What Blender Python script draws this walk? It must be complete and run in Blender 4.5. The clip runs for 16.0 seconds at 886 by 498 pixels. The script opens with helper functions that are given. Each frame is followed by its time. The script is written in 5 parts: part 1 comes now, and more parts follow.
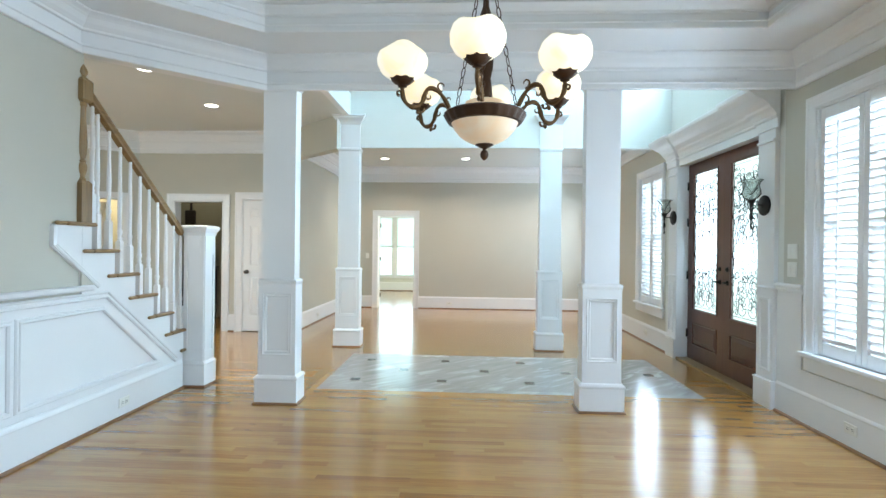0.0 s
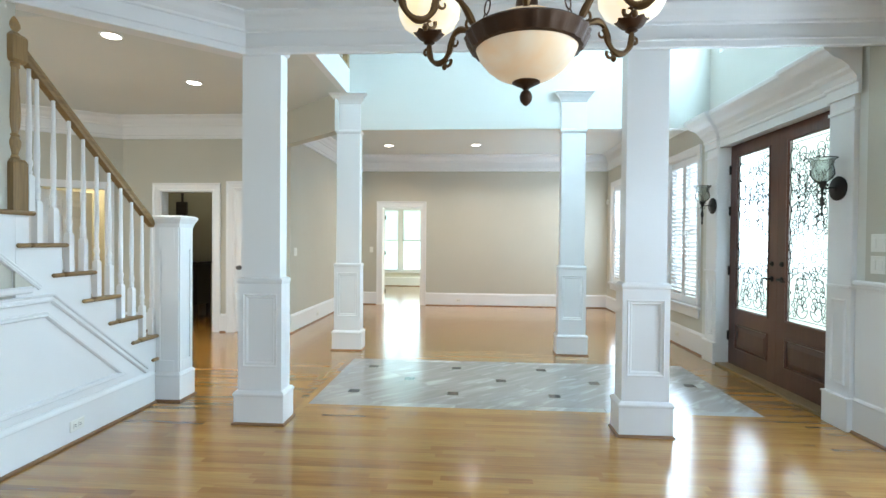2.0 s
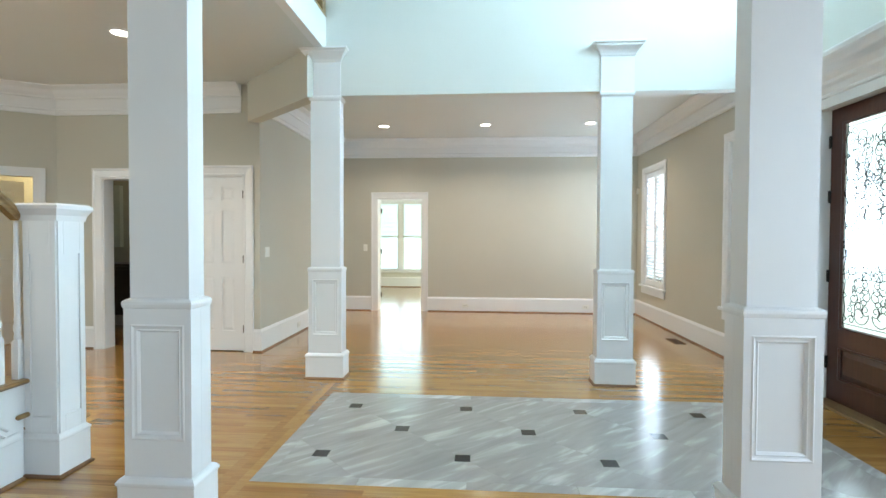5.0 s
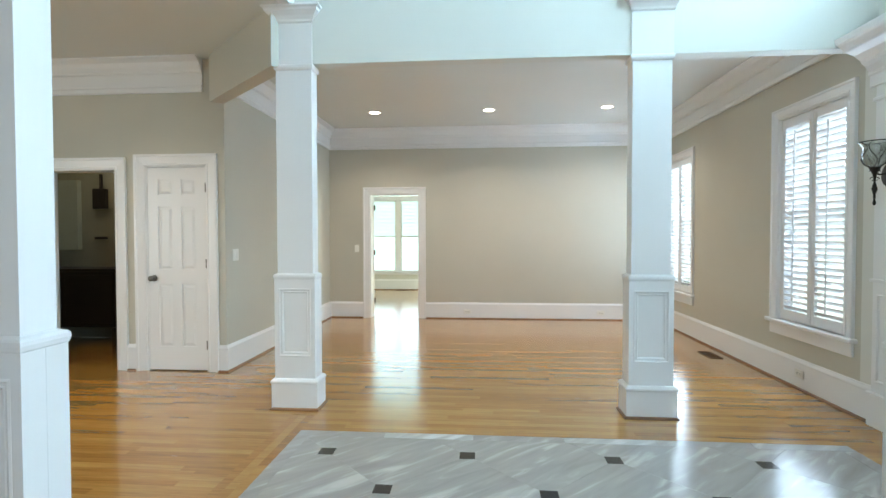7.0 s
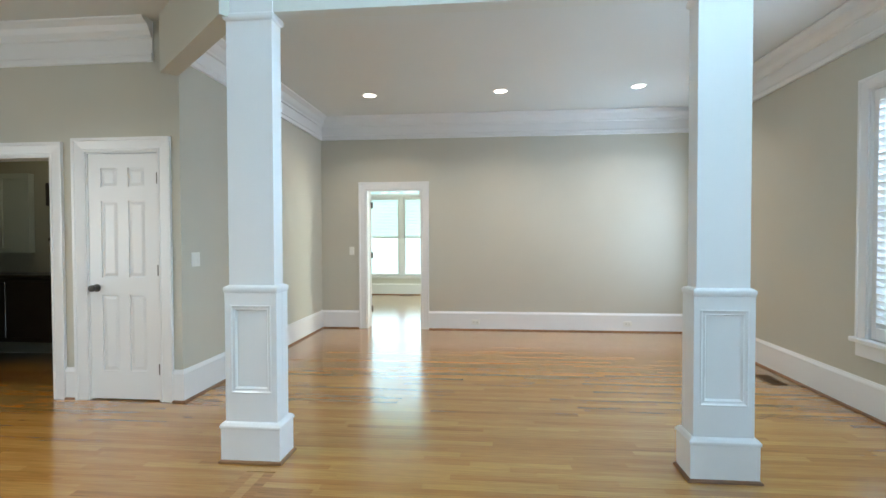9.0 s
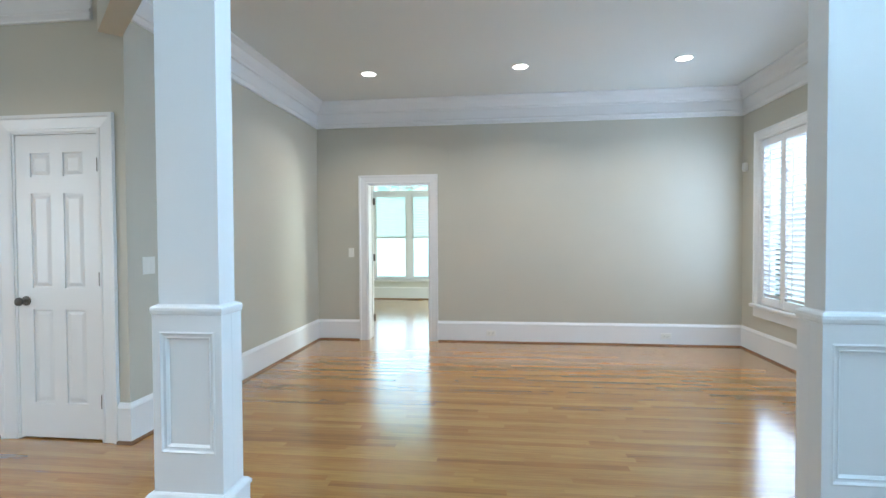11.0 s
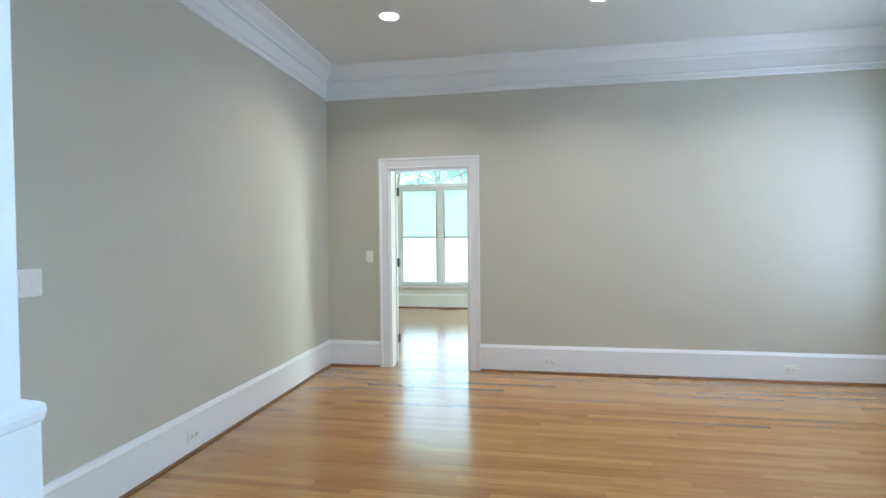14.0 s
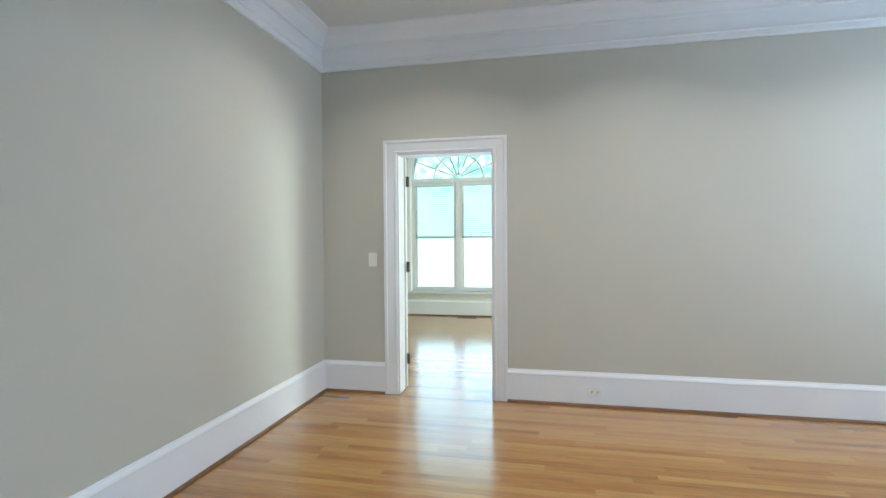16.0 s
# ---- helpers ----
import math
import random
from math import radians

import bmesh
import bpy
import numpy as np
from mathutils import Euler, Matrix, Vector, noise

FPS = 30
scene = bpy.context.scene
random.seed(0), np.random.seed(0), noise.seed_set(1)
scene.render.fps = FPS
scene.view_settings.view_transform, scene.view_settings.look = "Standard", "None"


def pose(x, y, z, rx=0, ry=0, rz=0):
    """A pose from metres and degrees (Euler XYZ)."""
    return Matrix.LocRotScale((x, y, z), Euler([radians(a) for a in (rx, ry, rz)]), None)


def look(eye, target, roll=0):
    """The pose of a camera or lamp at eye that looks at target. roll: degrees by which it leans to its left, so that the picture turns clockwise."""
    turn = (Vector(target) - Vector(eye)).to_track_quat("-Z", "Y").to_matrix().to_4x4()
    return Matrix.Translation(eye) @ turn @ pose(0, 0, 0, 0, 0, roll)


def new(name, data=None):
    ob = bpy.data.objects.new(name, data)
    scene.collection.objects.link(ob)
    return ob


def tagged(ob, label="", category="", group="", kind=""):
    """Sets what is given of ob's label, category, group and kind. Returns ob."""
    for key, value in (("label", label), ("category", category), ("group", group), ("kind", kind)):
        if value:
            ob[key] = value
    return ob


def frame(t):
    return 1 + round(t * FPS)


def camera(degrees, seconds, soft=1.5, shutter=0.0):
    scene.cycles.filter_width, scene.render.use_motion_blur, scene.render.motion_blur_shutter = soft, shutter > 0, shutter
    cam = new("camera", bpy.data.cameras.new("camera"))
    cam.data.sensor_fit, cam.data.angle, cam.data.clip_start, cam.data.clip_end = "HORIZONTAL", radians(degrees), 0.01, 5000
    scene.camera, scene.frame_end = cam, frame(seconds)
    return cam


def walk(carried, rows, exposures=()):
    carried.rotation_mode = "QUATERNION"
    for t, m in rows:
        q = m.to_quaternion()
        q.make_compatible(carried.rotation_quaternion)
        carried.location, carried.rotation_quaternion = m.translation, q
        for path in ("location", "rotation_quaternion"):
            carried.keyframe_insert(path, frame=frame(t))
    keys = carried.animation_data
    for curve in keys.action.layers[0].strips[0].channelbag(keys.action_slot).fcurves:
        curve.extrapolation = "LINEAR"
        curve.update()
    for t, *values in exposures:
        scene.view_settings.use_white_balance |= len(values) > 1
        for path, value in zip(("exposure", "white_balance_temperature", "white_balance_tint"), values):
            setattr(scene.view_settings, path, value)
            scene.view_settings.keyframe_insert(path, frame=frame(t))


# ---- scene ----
cam = camera(83.3, 16.0)
PATH = [
    (0, (0.148, 0.638, 1.311), (0.049, 2.636, 1.308), 0.7),
    (0.5, (0.122, 0.764, 1.29), (0.028, 2.762, 1.288), 0.7),
    (1, (0.089, 0.931, 1.317), (-0.015, 2.928, 1.296), 0.7),
    (1.5, (0.071, 1.08, 1.304), (-0.043, 3.076, 1.279), 0.6),
    (2, (0.079, 1.284, 1.303), (-0.047, 3.28, 1.274), 0.5),
    (2.5, (0.055, 1.476, 1.305), (-0.081, 3.471, 1.275), 0.5),
    (3, (0.009, 1.724, 1.311), (-0.139, 3.719, 1.273), 0.6),
    (3.5, (-0.013, 1.933, 1.312), (-0.164, 3.927, 1.271), 0.3),
    (4, (-0.007, 2.161, 1.308), (-0.153, 4.155, 1.267), 0.3),
    (4.2, (-0.004, 2.258, 1.311), (-0.149, 4.252, 1.267), 0.3),
    (6.5, (-0.003, 3.194, 1.321), (-0.151, 5.188, 1.274), 0.0),
    (7, (-0.007, 3.436, 1.315), (-0.162, 5.43, 1.267), -0.1),
    (7.5, (-0.037, 3.646, 1.309), (-0.196, 5.639, 1.266), -0.1),
    (8, (-0.031, 3.881, 1.309), (-0.198, 5.873, 1.266), -0.1),
    (10.5, (-0.063, 4.961, 1.321), (-0.286, 6.948, 1.275), -0.3),
    (11, (-0.104, 5.164, 1.317), (-0.338, 7.15, 1.272), -0.3),
    (11.5, (-0.16, 5.381, 1.32), (-0.41, 7.364, 1.272), -0.3),
    (12, (-0.205, 5.601, 1.313), (-0.477, 7.582, 1.269), -0.3),
    (12.5, (-0.229, 5.827, 1.318), (-0.518, 7.805, 1.273), -0.5),
    (13, (-0.273, 6.082, 1.312), (-0.584, 8.057, 1.268), -0.4),
    (13.5, (-0.351, 6.33, 1.305), (-0.684, 8.302, 1.266), -0.5),
    (14, (-0.419, 6.541, 1.313), (-0.764, 8.511, 1.269), -0.5),
    (14.5, (-0.424, 6.799, 1.3), (-0.794, 8.764, 1.261), -0.5),
    (15.5, (-0.519, 7.235, 1.294), (-0.926, 9.193, 1.26), -0.4),
    (16, (-0.578, 7.443, 1.299), (-0.996, 9.398, 1.26), -0.4),
]
walk(cam, [(t, look(eye, target, roll)) for t, eye, target, roll in PATH],
     [(0, 0.77, 6300, 10), (4, 0.69, 6600, 10), (8, 0.53, 6400, 10), (11, 0.48, 5750, 10), (16, 0.47, 5700, 10)])

# ---- light ----
SKY = (0.60, 0.80, 1.0)
world = bpy.data.worlds.new("sky")
scene.world = world
world.use_nodes = True
wt = world.node_tree
sky = wt.nodes.new("ShaderNodeTexSky")
sky.sky_type, sky.sun_disc = "NISHITA", False
sky.sun_elevation, sky.sun_rotation = radians(62), radians(240)
wt.links.new(sky.outputs[0], wt.nodes["Background"].inputs[0])
wt.nodes["Background"].inputs[1].default_value = 0.15


def area(name, centre, target, w, h, power, color=SKY):
    data = bpy.data.lights.new(name, "AREA")
    data.shape, data.size, data.size_y, data.energy, data.color = "RECTANGLE", w, h, power, color
    ob = new(name, data)
    ob.matrix_world = look(centre, target)
    return ob


# sky light standing in the openings
P_WIN, P_UP, P_BACK, P_SPOT = 20, 100, 12, 9
# the louvres throw it downward
for wz in (1.07, 1.87):
    area("skylight_fill", (2.55, 4.05, wz), (0, 4.05, wz - 1.25), 0.72, 0.75, 9)
    # pair at an unseen opening, added to brighten floor and panelling
    area("skylight_fill", (2.55, 1.2, wz), (0, 1.2, wz - 1.25), 0.8, 0.75, 15)
area("skylight_fill", (2.712, 7.835, 1.47), (0, 7.835, 1.47), 0.74, 1.6, P_WIN)
area("skylight_fill", (2.712, 10.62, 1.47), (0, 10.62, 1.47), 0.72, 1.6, 13)
# extra lamps outside brighten the slats; the y 1.2 opening is made up
for wy, power in ((1.2, 80), (4.05, 70), (7.835, 45), (10.62, 70)):
    area("outside_fill", (3.45, wy, 1.75), (2.75, wy, 1.40), 1.0, 1.5, power)
area("skylight_transom", (3.0, 6.05, 4.25), (0, 6.05, 4.0), 1.7, 1.6, P_UP, (0.52, 0.81, 1.0))
area("back_room_fill", (-2.085, 15.712, 1.6), (-2.085, 0, 1.6), 1.5, 2.1, P_BACK)
# added side lamp, no window seen there; lifts the room's brightness
area("back_room_fill", (1.85, 13.9, 1.5), (-3, 13.9, 1.2), 1.4, 1.8, 120, (0.88, 1.0, 0.84))
# weak fill added under the dim room's ceiling, no fitting there
area("dim_room_fill", (-4.6, 9.0, 2.9), (-4.6, 9.01, 0), 0.2, 0.2, 4, (1.0, 0.9, 0.7))
# unseen south windows, added only to brighten the dining room
area("south_fill", (-1.2, -2.28, 1.6), (-1.2, 4, 1.5), 1.3, 1.9, 6)
area("south_fill", (1.5, -2.28, 1.6), (1.5, 4, 1.5), 1.3, 1.9, 6)
# added lamp in an unseen west opening, brightens the hall
area("hall_fill", (-7.58, 3.2, 1.6), (0, 3.2, 1.5), 1.8, 1.9, 85, (0.86, 0.96, 0.95))
area("lamp_side_room", (-6.3, 8.9, 2.9), (-6.3, 8.91, 0), 0.3, 0.3, 25, (1.0, 0.85, 0.5))
sun = bpy.data.lights.new("sun", "SUN")
sun.energy, sun.angle, sun.color = 1.0, radians(10), (1.0, 0.96, 0.9)
new("sun", sun).matrix_world = look((-14, -4, 30), (0, 4, 0))


def spot(name, x, y, z, power, color=(1.0, 0.91, 0.77)):
    data = bpy.data.lights.new(name, "AREA")
    data.shape, data.size, data.energy, data.color = "DISK", 0.11, power, color
    data.spread = radians(130)
    new(name, data).matrix_world = look((x, y, z), (x, y + 0.001, 0))


# ---- materials ----
def material(name, color=(0.8, 0.8, 0.8), rough=0.5, metal=0.0, grain=0.0, scale=30.0, bump=0.0, coat=0.0, emit=0.0, emit_color=None):
    """A painted or plain surface, with mottling at two scales and fine relief."""
    m = bpy.data.materials.new(name)
    m.use_nodes = True
    nt = m.node_tree
    b = nt.nodes["Principled BSDF"]
    b.inputs["Base Color"].default_value = (*color, 1)
    b.inputs["Roughness"].default_value = rough
    b.inputs["Metallic"].default_value = metal
    b.inputs["Coat Weight"].default_value = coat
    b.inputs["Coat Roughness"].default_value = 0.08
    if emit:
        b.inputs["Emission Color"].default_value = (*(emit_color or color), 1)
        b.inputs["Emission Strength"].default_value = emit
    if grain or bump:
        geo = nt.nodes.new("ShaderNodeNewGeometry")
        big = nt.nodes.new("ShaderNodeTexNoise")
        big.inputs["Scale"].default_value, big.inputs["Detail"].default_value = scale / 18, 4
        fine = nt.nodes.new("ShaderNodeTexNoise")
        fine.inputs["Scale"].default_value, fine.inputs["Detail"].default_value = scale * 6, 3
        nt.links.new(geo.outputs["Position"], big.inputs["Vector"])
        nt.links.new(geo.outputs["Position"], fine.inputs["Vector"])
        mix = nt.nodes.new("ShaderNodeMix")
        mix.data_type, mix.blend_type = "RGBA", "MULTIPLY"
        ramp = nt.nodes.new("ShaderNodeValToRGB")
        ramp.color_ramp.elements[0].position, ramp.color_ramp.elements[1].position = 0.3, 0.7
        ramp.color_ramp.elements[0].color = (1 - grain, 1 - grain, 1 - grain * 1.1, 1)
        nt.links.new(big.outputs["Fac"], ramp.inputs[0])
        mix.inputs[0].default_value = 1
        mix.inputs[6].default_value = (*color, 1)
        nt.links.new(ramp.outputs[0], mix.inputs[7])
        nt.links.new(mix.outputs[2], b.inputs["Base Color"])
        add = nt.nodes.new("ShaderNodeMath")
        add.operation = "MULTIPLY_ADD"
        add.inputs[1].default_value, add.inputs[2].default_value = 0.12, rough - 0.06
        nt.links.new(big.outputs["Fac"], add.inputs[0])
        nt.links.new(add.outputs[0], b.inputs["Roughness"])
        if bump:
            bm_ = nt.nodes.new("ShaderNodeBump")
            bm_.inputs["Strength"].default_value, bm_.inputs["Distance"].default_value = bump, 0.001
            nt.links.new(fine.outputs["Fac"], bm_.inputs["Height"])
            nt.links.new(bm_.outputs[0], b.inputs["Normal"])
    return m


def oak(name, dark, mid, light, rough=0.2, axis=0, coat=0.3, spread=0.42):
    """Oak with long grain along one axis; each board takes its own tone."""
    m = bpy.data.materials.new(name)
    m.use_nodes = True
    nt = m.node_tree
    N, Lk = nt.nodes.new, nt.links.new
    b = nt.nodes["Principled BSDF"]
    geo, info = N("ShaderNodeNewGeometry"), N("ShaderNodeObjectInfo")
    summed, wrap = N("ShaderNodeMath"), N("ShaderNodeMath")
    wrap.operation = "FRACT"
    Lk(geo.outputs["Random Per Island"], summed.inputs[0])
    Lk(info.outputs["Random"], summed.inputs[1])
    Lk(summed.outputs[0], wrap.inputs[0])
    off = N("ShaderNodeVectorMath")
    off.operation = "MULTIPLY_ADD"
    Lk(wrap.outputs[0], off.inputs[0])
    off.inputs[1].default_value = (37.0, 11.0, 5.0)
    Lk(geo.outputs["Position"], off.inputs[2])
    mp = N("ShaderNodeMapping")
    sc = [26.0, 26.0, 26.0]
    sc[axis] = 1.3
    mp.inputs["Scale"].default_value = sc
    Lk(off.outputs[0], mp.inputs["Vector"])
    n1, n2 = N("ShaderNodeTexNoise"), N("ShaderNodeTexNoise")
    n1.inputs["Scale"].default_value, n1.inputs["Detail"].default_value, n1.inputs["Distortion"].default_value = 1.0, 3, 1.2
    n2.inputs["Scale"].default_value, n2.inputs["Detail"].default_value = 5.0, 2
    Lk(mp.outputs[0], n1.inputs["Vector"])
    Lk(mp.outputs[0], n2.inputs["Vector"])
    tone = N("ShaderNodeMath")
    tone.operation = "MULTIPLY_ADD"
    tone.inputs[1].default_value = spread
    Lk(wrap.outputs[0], tone.inputs[0])
    g = N("ShaderNodeMath")
    g.operation = "MULTIPLY"
    g.inputs[1].default_value = 0.66
    Lk(n1.outputs["Fac"], g.inputs[0])
    Lk(g.outputs[0], tone.inputs[2])
    ramp = N("ShaderNodeValToRGB")
    e = ramp.color_ramp.elements
    e[0].position, e[0].color = 0.12, (*dark, 1)
    e[1].position, e[1].color = 0.36 + spread, (*light, 1)
    c = e.new(0.38)
    c.color = (*mid, 1)
    Lk(tone.outputs[0], ramp.inputs[0])
    pores = N("ShaderNodeMapRange")
    pores.inputs[1].default_value, pores.inputs[2].default_value = 0.35, 0.6
    pores.inputs[3].default_value, pores.inputs[4].default_value = 0.82, 1.0
    Lk(n2.outputs["Fac"], pores.inputs[0])
    mul = N("ShaderNodeMix")
    mul.data_type, mul.blend_type = "RGBA", "MULTIPLY"
    mul.inputs[0].default_value = 1
    Lk(ramp.outputs[0], mul.inputs[6])
    Lk(pores.outputs[0], mul.inputs[7])
    Lk(mul.outputs[2], b.inputs["Base Color"])
    wob = N("ShaderNodeTexNoise")
    wob.inputs["Scale"].default_value, wob.inputs["Detail"].default_value = 3.0, 3
    Lk(geo.outputs["Position"], wob.inputs["Vector"])
    rr = N("ShaderNodeMath")
    rr.operation = "MULTIPLY_ADD"
    rr.inputs[1].default_value, rr.inputs[2].default_value = 0.10, rough - 0.05
    Lk(wob.outputs["Fac"], rr.inputs[0])
    Lk(rr.outputs[0], b.inputs["Roughness"])
    bump = N("ShaderNodeBump")
    bump.inputs["Strength"].default_value, bump.inputs["Distance"].default_value = 1.0, 0.0009
    Lk(wob.outputs["Fac"], bump.inputs["Height"])
    Lk(bump.outputs[0], b.inputs["Normal"])
    b.inputs["Coat Weight"].default_value = coat
    b.inputs["Coat IOR"].default_value = 1.55
    b.inputs["Coat Roughness"].default_value = 0.14
    return m


def marble(name, base, vein, rough=0.17):
    m = bpy.data.materials.new(name)
    m.use_nodes = True
    nt = m.node_tree
    N, Lk = nt.nodes.new, nt.links.new
    b = nt.nodes["Principled BSDF"]
    geo, info = N("ShaderNodeNewGeometry"), N("ShaderNodeObjectInfo")
    off = N("ShaderNodeVectorMath")
    off.operation = "MULTIPLY_ADD"
    Lk(info.outputs["Random"], off.inputs[0])
    off.inputs[1].default_value = (3.0, 7.0, 5.0)
    Lk(geo.outputs["Position"], off.inputs[2])
    mp = N("ShaderNodeMapping")
    mp.inputs["Rotation"].default_value = (0, 0, radians(-42))
    mp.vector_type = "POINT"
    Lk(off.outputs[0], mp.inputs["Vector"])
    sc = N("ShaderNodeVectorMath")
    sc.operation = "MULTIPLY"
    sc.inputs[1].default_value = (2.0, 11.0, 2.0)
    Lk(mp.outputs[0], sc.inputs[0])
    n1, n2 = N("ShaderNodeTexNoise"), N("ShaderNodeTexNoise")
    n1.inputs["Scale"].default_value, n1.inputs["Detail"].default_value, n1.inputs["Distortion"].default_value = 1.0, 7, 0.8
    n2.inputs["Scale"].default_value, n2.inputs["Detail"].default_value = 60, 3
    Lk(sc.outputs[0], n1.inputs["Vector"])
    Lk(geo.outputs["Position"], n2.inputs["Vector"])
    ramp = N("ShaderNodeValToRGB")
    e = ramp.color_ramp.elements
    e[0].position, e[0].color = 0.3, (*[c * 0.82 for c in base], 1)
    e[1].position, e[1].color = 0.72, (*vein, 1)
    c = e.new(0.55)
    c.color = (*base, 1)
    Lk(n1.outputs["Fac"], ramp.inputs[0])
    Lk(ramp.outputs[0], b.inputs["Base Color"])
    b.inputs["Roughness"].default_value = rough
    return m


def clear_glass(name, tint=(1, 1, 1), rough=0.0):
    m = bpy.data.materials.new(name)
    m.use_nodes = True
    b = m.node_tree.nodes["Principled BSDF"]
    b.inputs["Base Color"].default_value = (*tint, 1)
    b.inputs["Transmission Weight"].default_value = 1.0
    b.inputs["Roughness"].default_value = rough
    b.inputs["IOR"].default_value = 1.45
    return m


def alabaster(name, color, emit, cool=(1, 1, 1)):
    """Veined glowing stone glass of a lamp that is lit."""
    m = material(name, color, 0.35)
    nt = m.node_tree
    b = nt.nodes["Principled BSDF"]
    geo = nt.nodes.new("ShaderNodeNewGeometry")
    n = nt.nodes.new("ShaderNodeTexNoise")
    n.inputs["Scale"].default_value, n.inputs["Detail"].default_value, n.inputs["Distortion"].default_value = 6.0, 5, 1.5
    nt.links.new(geo.outputs["Position"], n.inputs["Vector"])
    ramp = nt.nodes.new("ShaderNodeValToRGB")
    e = ramp.color_ramp.elements
    e[0].position, e[0].color = 0.35, (*cool, 1)
    e[1].position, e[1].color = 0.65, (*color, 1)
    nt.links.new(n.outputs["Fac"], ramp.inputs[0])
    nt.links.new(ramp.outputs[0], b.inputs["Base Color"])
    nt.links.new(ramp.outputs[0], b.inputs["Emission Color"])
    b.inputs["Emission Strength"].default_value = emit
    return m


WALL = material("wall_paint", (0.545, 0.522, 0.445), 0.55, grain=0.05, scale=20, bump=0.25)
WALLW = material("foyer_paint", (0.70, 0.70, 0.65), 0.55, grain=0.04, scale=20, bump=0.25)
WHITE = material("white_enamel", (0.80, 0.80, 0.80), 0.32, grain=0.03, scale=25, bump=0.12)
CEIL = material("ceiling_paint", (0.71, 0.72, 0.69), 0.6, grain=0.03, scale=16, bump=0.2)
DARKWALL = material("dark_olive_wall", (0.31, 0.30, 0.22), 0.6, grain=0.06, bump=0.2)
OAK = oak("oak_boards", (0.20, 0.078, 0.016), (0.36, 0.162, 0.032), (0.50, 0.26, 0.062), rough=0.20, coat=0.65, spread=0.48)
OAKTRIM = oak("oak_stair", (0.16, 0.088, 0.030), (0.26, 0.155, 0.058), (0.35, 0.22, 0.09), 0.35, axis=1, coat=0.2)
OAKPOST = oak("oak_post", (0.16, 0.088, 0.030), (0.26, 0.155, 0.058), (0.35, 0.22, 0.09), 0.35, axis=2, coat=0.2)
SHOE = oak("oak_shoe", (0.12, 0.05, 0.02), (0.2, 0.09, 0.035), (0.28, 0.14, 0.06), 0.35)
GAP = material("board_gap", (0.07, 0.03, 0.012), 0.7, grain=0.1)
MARBLE = marble("grey_marble", (0.39, 0.37, 0.345), (0.58, 0.565, 0.54))
BORDER = marble("pale_marble", (0.48, 0.47, 0.45), (0.70, 0.70, 0.68))
DOT = material("black_marble", (0.035, 0.035, 0.035), 0.12, grain=0.3)
GROUT = material("grout", (0.50, 0.49, 0.46), 0.8, grain=0.1)
MAHOG = oak("mahogany", (0.038, 0.011, 0.007), (0.070, 0.021, 0.012), (0.11, 0.036, 0.02), 0.3, axis=2, coat=0.25)
IRON = material("black_iron", (0.03, 0.027, 0.025), 0.45, 0.7, grain=0.2)
BRONZE = material("aged_bronze", (0.10, 0.055, 0.035), 0.42, 0.75, grain=0.45, scale=120, bump=0.6)
GILT = material("antique_brass", (0.15, 0.085, 0.04), 0.38, 0.85, grain=0.4, scale=120, bump=0.5)
PEWTER = material("aged_nickel", (0.13, 0.12, 0.11), 0.4, 0.6, grain=0.1)
GLOBE = alabaster("lit_alabaster", (1.0, 0.86, 0.58), 0.42, (1.0, 0.95, 0.80))
BOWL = alabaster("bowl_alabaster", (0.80, 0.58, 0.36), 0.16, (0.78, 0.68, 0.54))
LAMP = material("lamp_lens", (1.0, 0.9, 0.75), 0.4, emit=9.0)
PANE = clear_glass("window_glass")
LEADED = clear_glass("leaded_glass", (0.95, 0.98, 0.97), 0.35)
CRACKLE = clear_glass("crackle_glass", (0.70, 0.73, 0.71), 0.12)
PLATE = material("switch_plastic", (0.80, 0.79, 0.74), 0.35, grain=0.02)
CUPB = material("cupboard_paint", (0.42, 0.45, 0.36), 0.5, grain=0.05)
DARKWOOD = oak("dark_cabinet", (0.012, 0.008, 0.006), (0.02, 0.013, 0.01), (0.03, 0.02, 0.015), 0.35)
VENT = material("vent_bronze", (0.12, 0.07, 0.035), 0.4, 0.6, grain=0.2)

# ---- mesh helpers ----
def part(name, bm, mat, parent=None, label="", smooth=False):
    """Link a bmesh as one mesh object, under a thing where one is given."""
    me = bpy.data.meshes.new(name)
    bmesh.ops.recalc_face_normals(bm, faces=bm.faces)
    bm.to_mesh(me)
    bm.free()
    if smooth:
        me.shade_smooth()
        me.set_sharp_from_angle(angle=radians(38))
    me.materials.append(mat)
    ob = new(name, me)
    if parent:
        ob.parent = parent
    if label:
        ob["label"] = label
    return ob


def share(name, me, parent, m=None):
    ob = new(name, me)
    ob.parent = parent
    if m is not None:
        ob.matrix_basis = m
    return ob


def structure(ob, label="", category=""):
    return tagged(ob, label, category, "", "structure")


def thing(name, label, category, group="", at=(0, 0, 0), rz=0):
    ob = new(name)
    ob.empty_display_size = 0.1
    ob.matrix_basis = pose(*at, 0, 0, rz)
    return tagged(ob, label, category, group)


